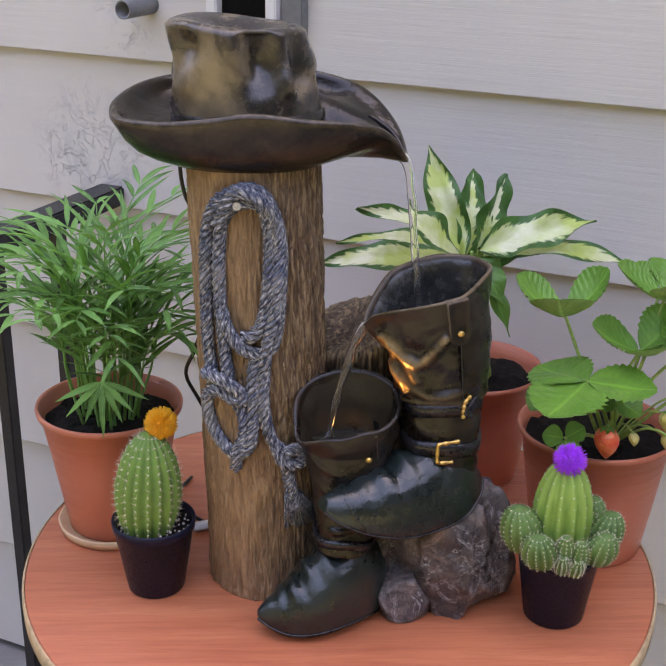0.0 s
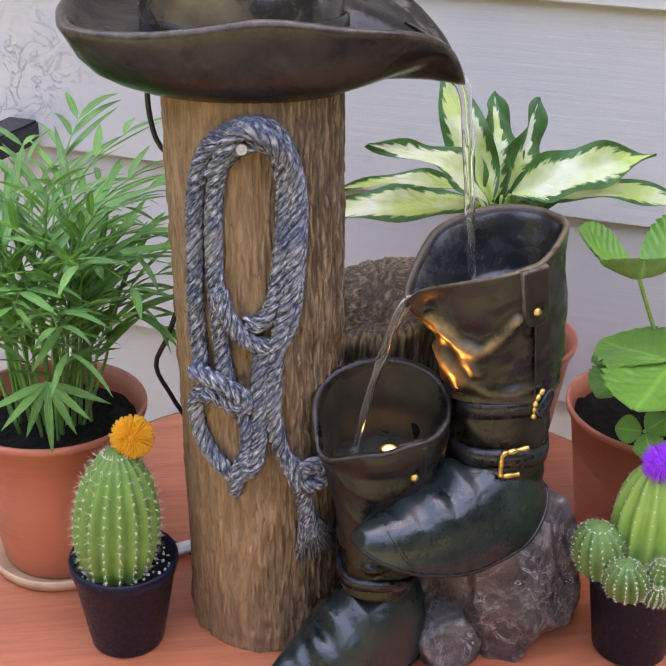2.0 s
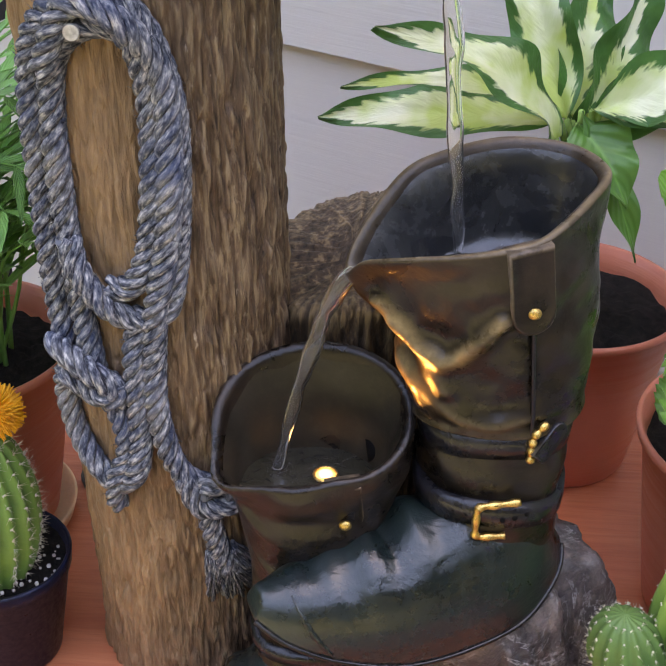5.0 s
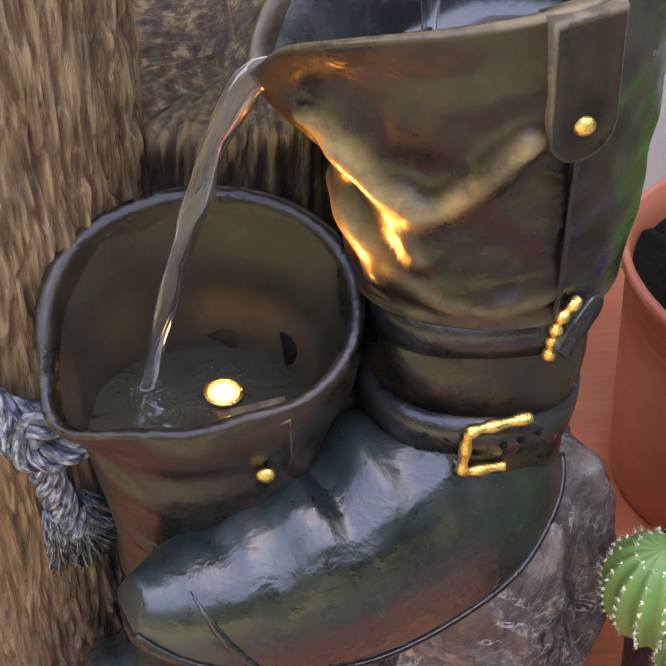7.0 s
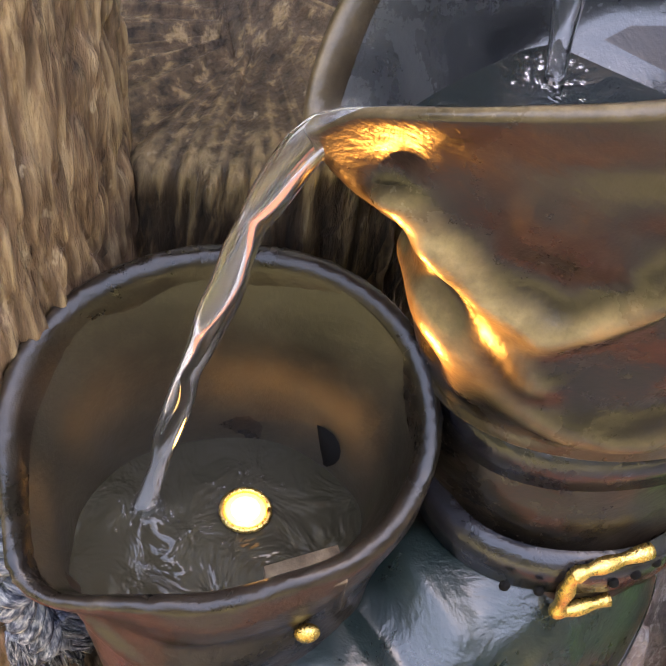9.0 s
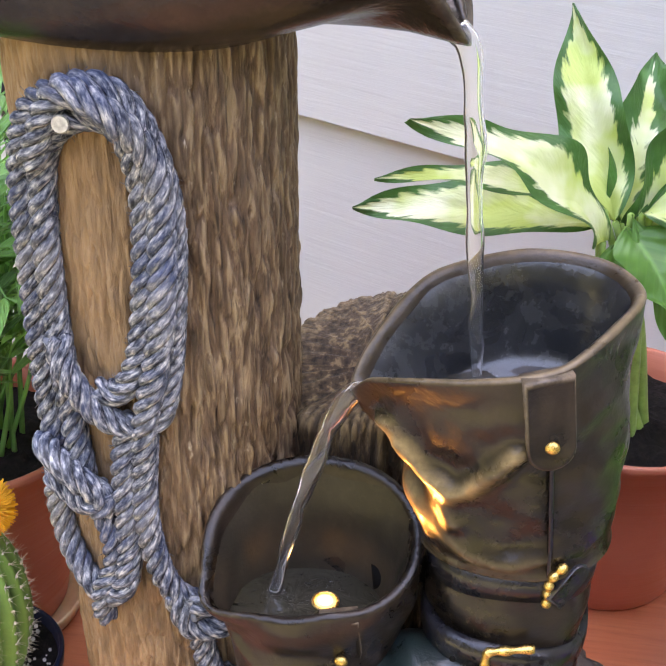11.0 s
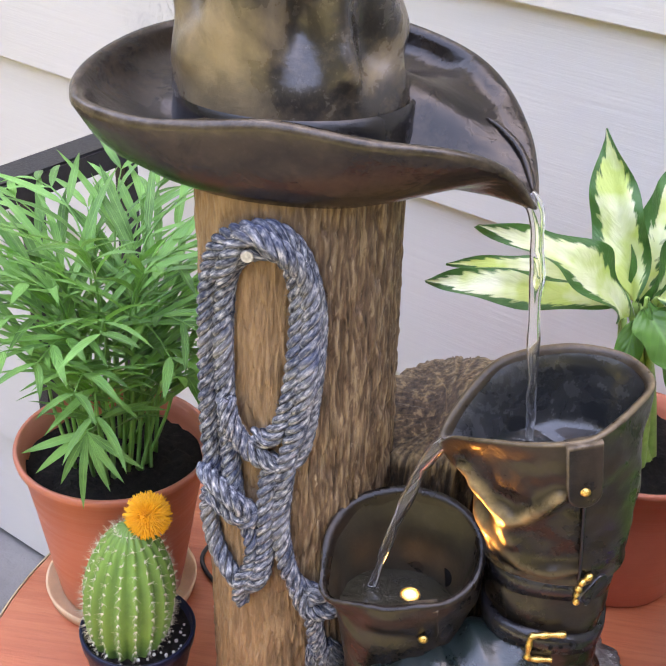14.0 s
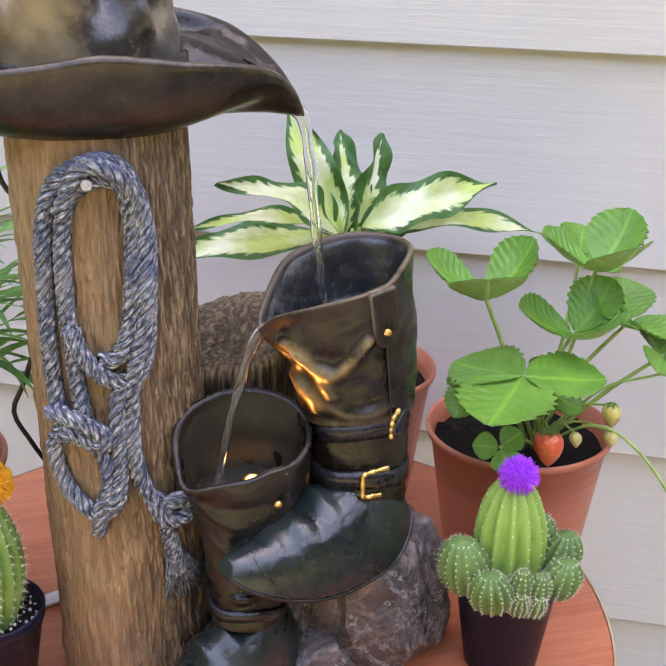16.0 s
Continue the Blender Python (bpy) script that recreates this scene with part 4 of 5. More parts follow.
def upper_boot():
    n = 200
    rim = closed_curve(RIM_UP, n)
    C = Vector((0.172, -0.040, 0))
    ang = [math.atan2((p.y - C.y) / 0.043, (p.x - C.x) / 0.062) for p in rim]

    def at(i, v):
        a, r = ang[i], rim[i]
        rx, ry = 0.0455 + 0.0035 * math.sin(math.pi * min(1, v * 1.1)), 0.0372 + 0.003 * v
        q = Vector((0.187 - 0.004 * v + rx * math.cos(a), -0.042 + 0.001 * v + ry * math.sin(a), 0))
        w = min(1, max(0, (v - 0.42) / 0.58))
        w = w * w * (3 - 2 * w) * 0.6 + w * w * 0.4
        hem = 0.2535 + 0.0035 * math.cos(a) + 0.0012 * math.sin(3 * a + 1)
        return Vector((q.x + (r.x - q.x) * w, q.y + (r.y - q.y) * w, hem + (r.z - hem) * v))

    def out(p):
        return Vector((p.x - 0.18, p.y + 0.040, 0)).normalized()
    rings, wear = [], []
    low = [at(i, 0.0) for i in range(n)]
    for o, dz in ((-0.007, 0.004), (-0.002, -0.0008), (0.0010, -0.0004), (0.0022, 0.0014), (0.0014, 0.0032)):
        rings.append([p + out(p) * o + Vector((0, 0, dz)) for p in low])
        wear.append([0.12] * n)
    steps = 56
    for k in range(1, steps + 1):
        v = 0.05 + 0.95 * k / steps
        r, ws = [], []
        for i in range(n):
            p = at(i, v)
            fade = min(1, (1 - v) / 0.12)
            h = 0.0
            if p.y < -0.03:
                for line, high, wide in CREASES:
                    h += high * math.exp(-(off_line((p.x, p.z), line) / wide) ** 2)
            d = max(-0.0016, h + 0.0028 * nz(p, 42, 6) + 0.0012 * nz(p, 95, 2))
            r.append(p + out(p) * d * fade)
            ws.append(min(1.0, max(0.0, h / 0.0052 - 0.38)) * (0.75 + 0.8 * nz(p, 70, 1) + 0.3 * nz(p, 260, 2)) * fade)
        rings.append(r)
        wear.append(ws)
    for d, z, w in ((0.0, 0.0012, 0.2), (0.0016, 0.0026, 0.5), (0.0036, 0.0024, 0.2), (0.0056, 0.0004, 0.1)):
        rings.append([p - out(p) * d + Vector((0, 0, z)) for p in rim])
        wear.append([w] * n)
    inner = [[at(i, v) - out(at(i, v)) * 0.007 for i in range(n)] for v in (0.96, 0.91, 0.86, 0.8, 0.74, 0.68, 0.6)]
    rings += inner
    wear += [[0.0] * n] * 7
    bm = loft(rings, False, True)
    layer = bm.loops.layers.uv.verify()
    bm.verts.index_update()
    flat = [w for row in wear for w in row]
    for f in bm.faces:
        for l in f.loops:
            l[layer].uv = (max(0.0, min(1.0, flat[l.vert.index])), 0.5)
    part("upper_boot", bm, M_BOOT, fountain, "brown glossy upright boot shaft with its cuff turned out")
    lining = []
    for v in (0.985, 0.95, 0.9, 0.84, 0.78, 0.72, 0.66, 0.6):
        r = []
        for i in range(n):
            p = at(i, v)
            q = p - out(p) * (0.0088 - 0.0022 * max(0, v - 0.95) / 0.035 + 0.0012 * nz(p, 45, 3))
            r.append(q)
        lining.append(r)
    level, water = 0.327, []
    for i in range(n):
        v = min(0.97, max(0.6, (level - at(i, 0.0).z) / (rim[i].z - at(i, 0.0).z)))
        p = at(i, v)
        q = p - out(p) * 0.0080
        water.append(Vector((q.x, q.y, level)))
    part("pool", loft([water], False, True), M_POOL, fountain, "dark still water in the upper boot", smooth=False)
    part("lining", loft(lining, False, True), M_SKYLINING, fountain, "dark wet inside of the boot")
    rings = []
    for i in range(len(UPPER) * 4 - 3):
        k, t = divmod(i, 4)
        lo, hi = UPPER[k], UPPER[min(k + 1, len(UPPER) - 1)]
        x, y, z, rx, ry = [p + (q - p) * t / 4 for p, q in zip(lo, hi)]
        mid = Vector((x, y, z))
        rings.append([p + (p - mid).normalized() * 0.0036 * nz(p, 48, 6) for p in ring((x, y, z), rx, ry, 120, power=2.1)])
    part("ankle", loft(rings), M_BOOT, fountain, "dark brown boot ankle between two straps")
    boot_foot([(0.222, -0.028, 0.165, 0.016, 0.022, 0.9), (0.212, -0.033, 0.16, 0.032, 0.036, 0.8), (0.19, -0.048, 0.157, 0.041, 0.047, 0.95), (0.162, -0.066, 0.153, 0.0425, 0.045, 1.0), (0.13, -0.084, 0.150, 0.040, 0.039, 1.0), (0.10, -0.099, 0.151, 0.032, 0.030, 0.9), (0.077, -0.110, 0.156, 0.022, 0.020, 0.8), (0.061, -0.117, 0.163, 0.010, 0.009, 0.8)])

    crease = [FEET[-1].find_nearest(q)[0] for q in smooth_path([(0.082, -0.118, 0.170), (0.090, -0.122, 0.158), (0.100, -0.126, 0.145), (0.108, -0.127, 0.135)], 0.003)]
    part("toe_fold", tube(crease, lambda t: 0.0017 * math.sin(math.pi * min(0.98, max(0.02, t))) ** 0.7, 8), M_FOOT, fountain, "pressed fold in the toe")


upper_boot()
LOWER = [(0.086, -0.074, 0.09, 0.030, 0.031), (0.086, -0.070, 0.115, 0.030, 0.030), (0.088, -0.064, 0.14, 0.034, 0.032), (0.089, -0.060, 0.17, 0.0415, 0.035), (0.088, -0.056, 0.20, 0.048, 0.0365)]
boot("lower_boot", "dark brown glossy boot with wide cuff, full of water", LOWER,
     (0.0875, -0.0555), (0.0565, 0.0415), rim_low, 0.176,
     [(0.118, -0.045, 0.035, 0.018, 0.03, 1.0), (0.108, -0.055, 0.04, 0.032, 0.045, 0.9), (0.088, -0.07, 0.042, 0.036, 0.052, 0.8), (0.066, -0.082, 0.037, 0.038, 0.045, 0.8), (0.044, -0.092, 0.03, 0.036, 0.034, 0.85), (0.022, -0.099, 0.025, 0.027, 0.024, 0.95), (0.004, -0.103, 0.024, 0.014, 0.014, 0.9), (-0.006, -0.105, 0.025, 0.005, 0.005, 0.9)], 0.005,
     [[(205, 0.208), (232, 0.190), (258, 0.183), (284, 0.189)], [(210, 0.172), (240, 0.160), (270, 0.158), (295, 0.166)], [(195, 0.15), (225, 0.142), (255, 0.139), (285, 0.145)], [(200, 0.122), (250, 0.118), (290, 0.122)]], lambda a: 0.006 * gauss(a, radians(216), 0.33))


def strap(name, c, r, z0, z1, tilt, label):
    rings = []
    for o, z in ((-0.002, z0), (0.0022, z0 + 0.0008), (0.0028, (z0 + z1) / 2), (0.0022, z1 - 0.0008), (-0.002, z1)):
        rings.append(ring(c, r[0] + o, r[1] + o, 64, lambda a, z=z: z + tilt * math.cos(a) + 0.002 * math.sin(3 * a), 2.1))
    return part(name, loft(rings, False, False), M_STRAP, fountain, label)


strap("strap", (0.187, -0.043), (0.0400, 0.0348), 0.238, 0.254, 0.0015, "dark leather strap round the boot")
strap("strap", (0.187, -0.044), (0.0405, 0.0395), 0.196, 0.212, -0.002, "dark leather strap round the ankle")
strap("strap", (0.086, -0.072), (0.031, 0.031), 0.098, 0.108, -0.002, "dark leather strap round the ankle")


def buckle(c, w, h, yaw, label):
    """A round-cornered brass frame, open towards the strap, with a beaded face."""
    pts = []
    rr = 0.003
    for cx, cz, a0 in ((w / 2 - rr, h / 2 - rr, 0), (-w / 2 + rr, h / 2 - rr, 90), (-w / 2 + rr, -h / 2 + rr, 180), (w / 2 - rr, -h / 2 + rr, 270)):
        for k in range(4):
            a = radians(a0 + 30 * k)
            pts.append(Vector((cx + rr * math.cos(a), 0, cz + rr * math.sin(a))))
    pts = [Vector((w * 0.62, 0.001, h / 2 + 0.0008))] + pts[4:12] + [Vector((w * 0.30, 0.0005, -h / 2 - 0.0006))]
    m = Matrix.Translation(c) @ Matrix.Rotation(yaw, 4, "Z")
    bm = tube([m @ p for p in smooth_path(pts, 0.0012)], lambda t: 0.0022 + 0.0004 * math.sin(t * 38), 8)
    part("buckle", bm, M_GOLD, fountain, label)


buckle(Vector((0.189, -0.0865, 0.204)), 0.021, 0.0215, radians(10), "worn brass buckle")
beads = smooth_path([(0.2115, -0.0762, 0.2640), (0.2068, -0.0783, 0.2590), (0.2048, -0.0790, 0.254), (0.2045, -0.0788, 0.247), (0.2045, -0.0785, 0.2395)], 0.0004)
part("buckle", tube(beads, lambda t: 0.0013 + 0.0013 * abs(math.sin(t * 15)), 10), M_GOLD, fountain, "worn beaded brass buckle")
for x, y, z in ((0.172, -0.0865, 0.2035), (0.163, -0.084, 0.203), (0.193, -0.0862, 0.2045), (0.1995, -0.0848, 0.2055), (0.206, -0.082, 0.2065)):
    part("strap_hole", blob((x, y, z), (0.0016, 0.0014, 0.0016), 2), M_DARK, fountain)


def rivet(p):
    part("rivet", blob(p, (0.0035, 0.0024, 0.0033), 3), M_GOLD, fountain, "small brass rivet")


def tab(top, bottom, w, nrm, label, mat=None):
    """A stitched leather tongue with a round end, lying on the boot."""
    t, b, nrm = Vector(top), Vector(bottom), Vector(nrm).normalized()
    ax = (b - t).normalized()
    s = ax.cross(nrm).normalized()
    L = (b - t).length
    outline = [t - s * w / 2, t + s * w / 2]
    for k in range(9):
        a = math.pi * k / 8
        outline.append(b - ax * w / 2 + s * w / 2 * math.cos(a) + ax * w / 2 * math.sin(a))
    rings = []
    cc = (t + b) / 2
    for f, h in ((1.0, -0.008), (1.0, 0.0002), (0.97, 0.0013), (0.91, 0.0016), (0.85, 0.0010), (0.4, 0.0012)):
        rings.append([cc + (p - cc) * f + nrm * h for p in outline])
    bm = loft(rings, True, True)
    bmesh.ops.recalc_face_normals(bm, faces=bm.faces[:])
    part("tab", bm, mat or M_BOOT, fountain, label)


tab((0.1915, -0.0838, 0.3690), (0.1982, -0.0818, 0.3210), 0.0225, (0.30, -0.95, 0.0), "leather tab on the cuff")
rivet(Vector((0.1966, -0.0836, 0.3340)))
tab((0.2075, -0.0800, 0.2425), (0.2215, -0.0685, 0.2590), 0.0115, (0.62, -0.78, 0.1), "loose end of the dark strap", M_STRAP)
tab((0.107, -0.0928, 0.2262), (0.1095, -0.0838, 0.190), 0.019, (0.2, -0.95, -0.25), "leather tab on the cuff")
rivet(Vector((0.1085, -0.0915, 0.199)))


def seam(pts, name="seam", r=0.0011, mat=None):
    part(name, tube(smooth_path(pts, 0.003), r, 6), mat or M_STRAP, fountain)


seam([(0.1975, -0.0805, 0.324), (0.1985, -0.0803, 0.316), (0.200, -0.0797, 0.30), (0.2025, -0.0785, 0.275), (0.204, -0.0768, 0.250)], r=0.0014)
# rocks
def rock(c, r, seed, name="rock", sub=6):
    rnd = random.Random(int(seed * 10))
    planes = [(Vector((rnd.gauss(0, 1), rnd.gauss(0, 1), rnd.gauss(0, 1))).normalized(), rnd.uniform(0.80, 1.0)) for _ in range(22)]
    bm = blob((0, 0, 0), (1, 1, 1), sub)
    for v in bm.verts:
        d = v.co.normalized()
        h = min([1.18] + [k / d.dot(q) for q, k in planes if d.dot(q) > 0.05])
        h += 0.075 * noise.fractal(d * 3 + Vector((seed, 0, 0)), 1.0, 2.0, 4) + 0.03 * abs(noise.fractal(d * 9 + Vector((0, seed, 0)), 0.9, 2.0, 4))
        v.co = Vector((c[0] + d.x * r[0] * h, c[1] + d.y * r[1] * h, max(0.0, c[2] + d.z * r[2] * h)))
    part(name, bm, M_STONE, fountain, "grey-brown cast rock with pale veins")


rock((0.19, -0.005, 0.05), (0.078, 0.078, 0.10), 3.1)
rock((0.205, -0.05, 0.06), (0.048, 0.046, 0.085), 7.4)
rock((0.148, -0.058, 0.02), (0.033, 0.034, 0.034), 1.7, sub=5)
rock((0.13, 0.0, 0.04), (0.06, 0.06, 0.09), 9.2)

# water
part("pool", loft([ring((0.0875, -0.056, 0.2035), 0.0465, 0.0355, 48)], False, True), M_WARMPOOL, fountain, "dark water in the lower boot")


def stream(name, pts, r0, r1, seed):
    path = smooth_path(pts, 0.003)
    path = [p + Vector((0.0012 * nz(p, 60, seed), 0.0012 * nz(p, 60, seed + 5), 0)) for p in path]
    part(name, tube(path, lambda t: (r0 + (r1 - r0) * t) * (1 + 0.13 * math.sin(t * 23 + seed) + 0.03 * math.sin(t * 57 + 2 * seed)), 16, squash=0.55), M_WATER, fountain, "thin falling stream of clear water")


stream("water_stream", [(0.138, -0.018, 0.496), (0.1445, -0.0205, 0.488), (0.149, -0.022, 0.465), (0.154, -0.024, 0.41), (0.1585, -0.026, 0.36), (0.161, -0.027, 0.327)], 0.0052, 0.0028, 1)
stream("water_stream", [(0.122, -0.043, 0.3285), (0.110, -0.046, 0.3305), (0.1025, -0.0485, 0.3275), (0.095, -0.050, 0.312), (0.083, -0.0515, 0.272), (0.0725, -0.0525, 0.230), (0.0675, -0.0525, 0.203)], 0.0056, 0.0031, 4)
part("lamp", blob((0.095, -0.056, 0.2045), (0.0042, 0.0042, 0.0022), 3), M_LED, fountain, "glowing warm lamp under the water")
# Flat glowing disc for the lamp's amber halo.
part("lamp_halo", blob((0.095, -0.056, 0.2036), (0.0064, 0.0064, 0.0018), 3), M_HALO, fountain, "amber halo round the lamp")
# Ring added to catch glints of the lamp.
part("lamp_ring", tube([Vector((0.095 + 0.0066 * math.cos(k * math.pi / 12), -0.056 + 0.0066 * math.sin(k * math.pi / 12), 0.2045)) for k in range(25)], 0.0009, 8), M_GOLD, fountain, "brass ring added for glints round the lamp")
rnd = random.Random(17)
for cx, cy, cz, spread, count in ((0.161, -0.027, 0.3287, 0.012, 50), (0.0685, -0.053, 0.2037, 0.009, 70), (0.089, -0.056, 0.2037, 0.014, 60), (0.097, -0.048, 0.2037, 0.012, 30)):
    bm = bmesh.new()
    for k in range(count):
        q = rnd.uniform(0.0002, 0.0007)
        blob((cx + max(-1, min(1, rnd.gauss(0, 0.45))) * spread, cy + max(-0.7, min(0.7, rnd.gauss(0, 0.35))) * spread, cz), (q, q, q * 0.8), 2, bm)
    part("foam", bm, M_WATER, fountain, "small clear bubbles where the stream lands", kind="stuff")
spill = new("fountain_lamp_spill", bpy.data.lights.new("fountain_lamp_spill", "POINT"))
spill.data.energy, spill.data.color, spill.data.shadow_soft_size = 0.00008, (1.0, 0.55, 0.18), 0.003
spill.location = (0.095, -0.056, 0.2105)
glow = new("fountain_lamp_light", bpy.data.lights.new("fountain_lamp_light", "SPOT"))
glow.data.energy, glow.data.color, glow.data.shadow_soft_size = 0.10, (1.0, 0.45, 0.1), 0.004
glow.data.spot_size, glow.data.spot_blend = radians(44), 0.8
glow.matrix_world = look((0.095, -0.056, 0.209), (0.136, -0.058, 0.305))
part("hole", tube([Vector((0.1172, -0.0395, 0.2105)), Vector((0.128, -0.035, 0.2105)), Vector((0.148, -0.027, 0.2105))], 0.0068, 16), M_DARK, fountain, "dark drain hole")


# ---- pots and plants ----
def big_pot(name, c, r, h, base_r, label, saucer=False):
    pot = thing(name, (c[0], c[1], 0), label, "potted plant", "terracotta-coloured pots")
    z0 = 0.006 if saucer else 0.0
    if saucer:
        part("saucer", lathe([(base_r + 0.002, 0.0), (base_r + 0.011, 0.002), (base_r + 0.014, 0.013), (base_r + 0.0115, 0.0135), (base_r + 0.008, 0.006), (0.01, 0.0055)], (c[0], c[1], 0), 64), M_SAUCER, pot, "pale clay saucer")
    f = lambda t: base_r + (r - 0.004 - base_r) * t
    prof = [(base_r * 0.96, z0), (base_r, z0 + 0.004), (f(0.3), z0 + h * 0.3), (f(0.6), z0 + h * 0.6), (f(0.94), h * 0.94), (r - 0.001, h * 0.95), (r, h - 0.003), (r - 0.001, h), (r - 0.004, h - 0.001), (f(0.9) - 0.003, h * 0.88), (f(0.8) - 0.003, h * 0.8)]
    part("pot", lathe(prof, (c[0], c[1], 0), 72), M_POT, pot, "terracotta-coloured plastic pot")
    bm = bmesh.new()
    rs = f(0.87) - 0.0025
    rings = []
    for k in range(14, 0, -1):
        q = ring((c[0], c[1], h * 0.87), rs * k / 14, rs * k / 14, 60)
        rings.append([p + Vector((0, 0, 0.006 * nz(p, 70, 1) + 0.004 * nz(p, 180, 2) + 0.006 * (1 - k / 14))) for p in q])
    loft(rings, False, True, bm)
    part("soil", bm, M_SOIL, pot, "black moist potting soil")
    return pot, h * 0.87


def palm():
    c = (-0.184, 0.122)
    pot, zs = big_pot("palm_pot", c, 0.0865, 0.166, 0.056, "bushy green parlour palm in a terracotta-coloured pot", True)
    rnd = random.Random(11)

    def frond(base, top, tip, n, size, droop):
        bm = bmesh.new()
        path = smooth_path([base, base.lerp(top, 0.55) + Vector((rnd.uniform(-0.006, 0.006), rnd.uniform(-0.006, 0.006), 0)), top, top.lerp(tip, 0.5) + Vector((0, 0, droop)), tip], 0.012)
        tube(path, lambda t: 0.0021 * (1 - 0.75 * t), 5, bm)
        k0 = int(len(path) * 0.42)
        k1 = len(path) - 1
        for j in range(n):
            i = int(k0 + (k1 - k0) * j / (n - 1))
            p = path[i]
            t = (path[min(i + 1, k1)] - path[max(i - 1, 0)]).normalized()
            s = t.cross(Vector((0, 0, 1)))
            s = s.normalized() if s.length > 0.05 else Vector((1, 0, 0))
            for sgn in (-1, 1):
                q = 0.35 + 0.5 * (j / (n - 1))
                d = (s * sgn * (1.05 - q * 0.55) + t * (0.35 + q * 0.75) + Vector((0, 0, rnd.uniform(-0.25, 0.18)))).normalized()
                ln = size * rnd.uniform(0.75, 1.15) * (0.75 + 0.5 * math.sin(math.pi * (j + 0.7) / n))
                leaf(bm, p, p + d * ln, rnd.uniform(0.0062, 0.0088), up=(rnd.uniform(-0.3, 0.3), rnd.uniform(-0.3, 0.3), 1), arch=rnd.uniform(0.0, 0.09), fold=0.35, rows=6, cols=2, widest=0.38, curl=rnd.uniform(0, 0.16), sharp=0.8)
        part("frond", bm, M_PALM, pot)

    for k in range(40):
        a = k * 2.399 + rnd.uniform(-0.3, 0.3)
        ro = 0.036 * math.sqrt(rnd.random())
        base = Vector((c[0] + ro * math.cos(a), c[1] + ro * math.sin(a), zs - 0.002))
        lev = (k + 0.5) / 40
        h = 0.10 + 0.095 * lev + rnd.uniform(-0.015, 0.02)
        out = (0.02 + 0.035 * (1 - lev) + rnd.uniform(0, 0.02))
        top = Vector((c[0] + out * math.cos(a), c[1] + out * math.sin(a), zs + h))
        far = out + 0.045 + 0.05 * rnd.random()
        tip = Vector((c[0] + far * math.cos(a), c[1] + far * math.sin(a), zs + h + 0.018 + 0.035 * lev + rnd.uniform(-0.025, 0.03)))
        frond(base, top, tip, rnd.choice((6, 7, 8)), 0.062, 0.014)
    # the low frond that hangs over the front of the rim
    bm = bmesh.new()
    hub = Vector((c[0] + 0.004, c[1] - 0.068, 0.222))
    tube(smooth_path([(c[0], c[1] - 0.02, zs), (c[0] + 0.002, c[1] - 0.035, 0.20), hub], 0.01), 0.0018, 5, bm)
    for k in range(7):
        a = radians(-170 + 165 * k / 6)
        d = Vector((0.85 * math.cos(a), -0.35 - 0.2 * rnd.random(), 0.75 * math.sin(a) - 0.1)).normalized()
        leaf(bm, hub, hub + d * rnd.uniform(0.05, 0.068), 0.0072, up=(0, -1, 0.7), arch=0.05, fold=0.3, rows=6, cols=2, curl=0.08, sharp=0.8)
    part("frond", bm, M_PALM, pot)


palm()


def cactus_body(bm, c, r, h, ribs, lean=(0, 0), depth=0.12, rows=26, per=6, blunt=0.5):
    """A ribbed body; UV x is the height of the rib. Gives the rib points for the spines."""
    uv = bm.loops.layers.uv.verify()
    n = ribs * per
    grid, tips = [], []
    for k in range(rows + 1):
        v = k / rows
        prof = math.sin(math.pi * (0.16 + 0.84 * v)) ** blunt if v < 1 else 0.0
        prof = max(prof, 0.03)
        row = []
        for i in range(n):
            a = 2 * math.pi * i / n
            w = 0.5 + 0.5 * math.cos(2 * math.pi * i / per)
            rr = r * prof * (1 - depth * (1 - w))
            p = Vector((c[0] + lean[0] * v + rr * math.cos(a), c[1] + lean[1] * v + rr * math.sin(a), c[2] + h * v))
            row.append((bm.verts.new(p), w))
            if i % per == 0 and k % 2 == 1 and k < rows:
                tips.append((p, Vector((math.cos(a), math.sin(a), (v - 0.4) * 1.2)).normalized()))
        grid.append(row)
    for a, b in zip(grid, grid[1:]):
        for i in range(n):
            j = (i + 1) % n
            q = (a[i], a[j], b[j], b[i])
            f = bm.faces.new([x[0] for x in q])
            for l, x in zip(f.loops, q):
                l[uv].uv = (x[1], 0.5)
    bm.faces.new([x[0] for x in grid[-1]])
    return tips


def spines(bm, tips, rnd, length, count=7, r=0.00028, dot=0.0009):
    for p, nrm in tips:
        for _ in range(count):
            d = (nrm + Vector((rnd.uniform(-1, 1), rnd.uniform(-1, 1), rnd.uniform(-1, 1))) * 0.95).normalized()
            tube([p - nrm * 0.0006, p + d * length * rnd.uniform(0.6, 1.2)], lambda t: r * (1 - 0.8 * t), 3, bm)
        for _ in range(2):
            o = Vector((rnd.uniform(-1, 1), rnd.uniform(-1, 1), rnd.uniform(-1, 1))) * 0.0007
            blob(p + o, (dot, dot, dot), 1, bm)


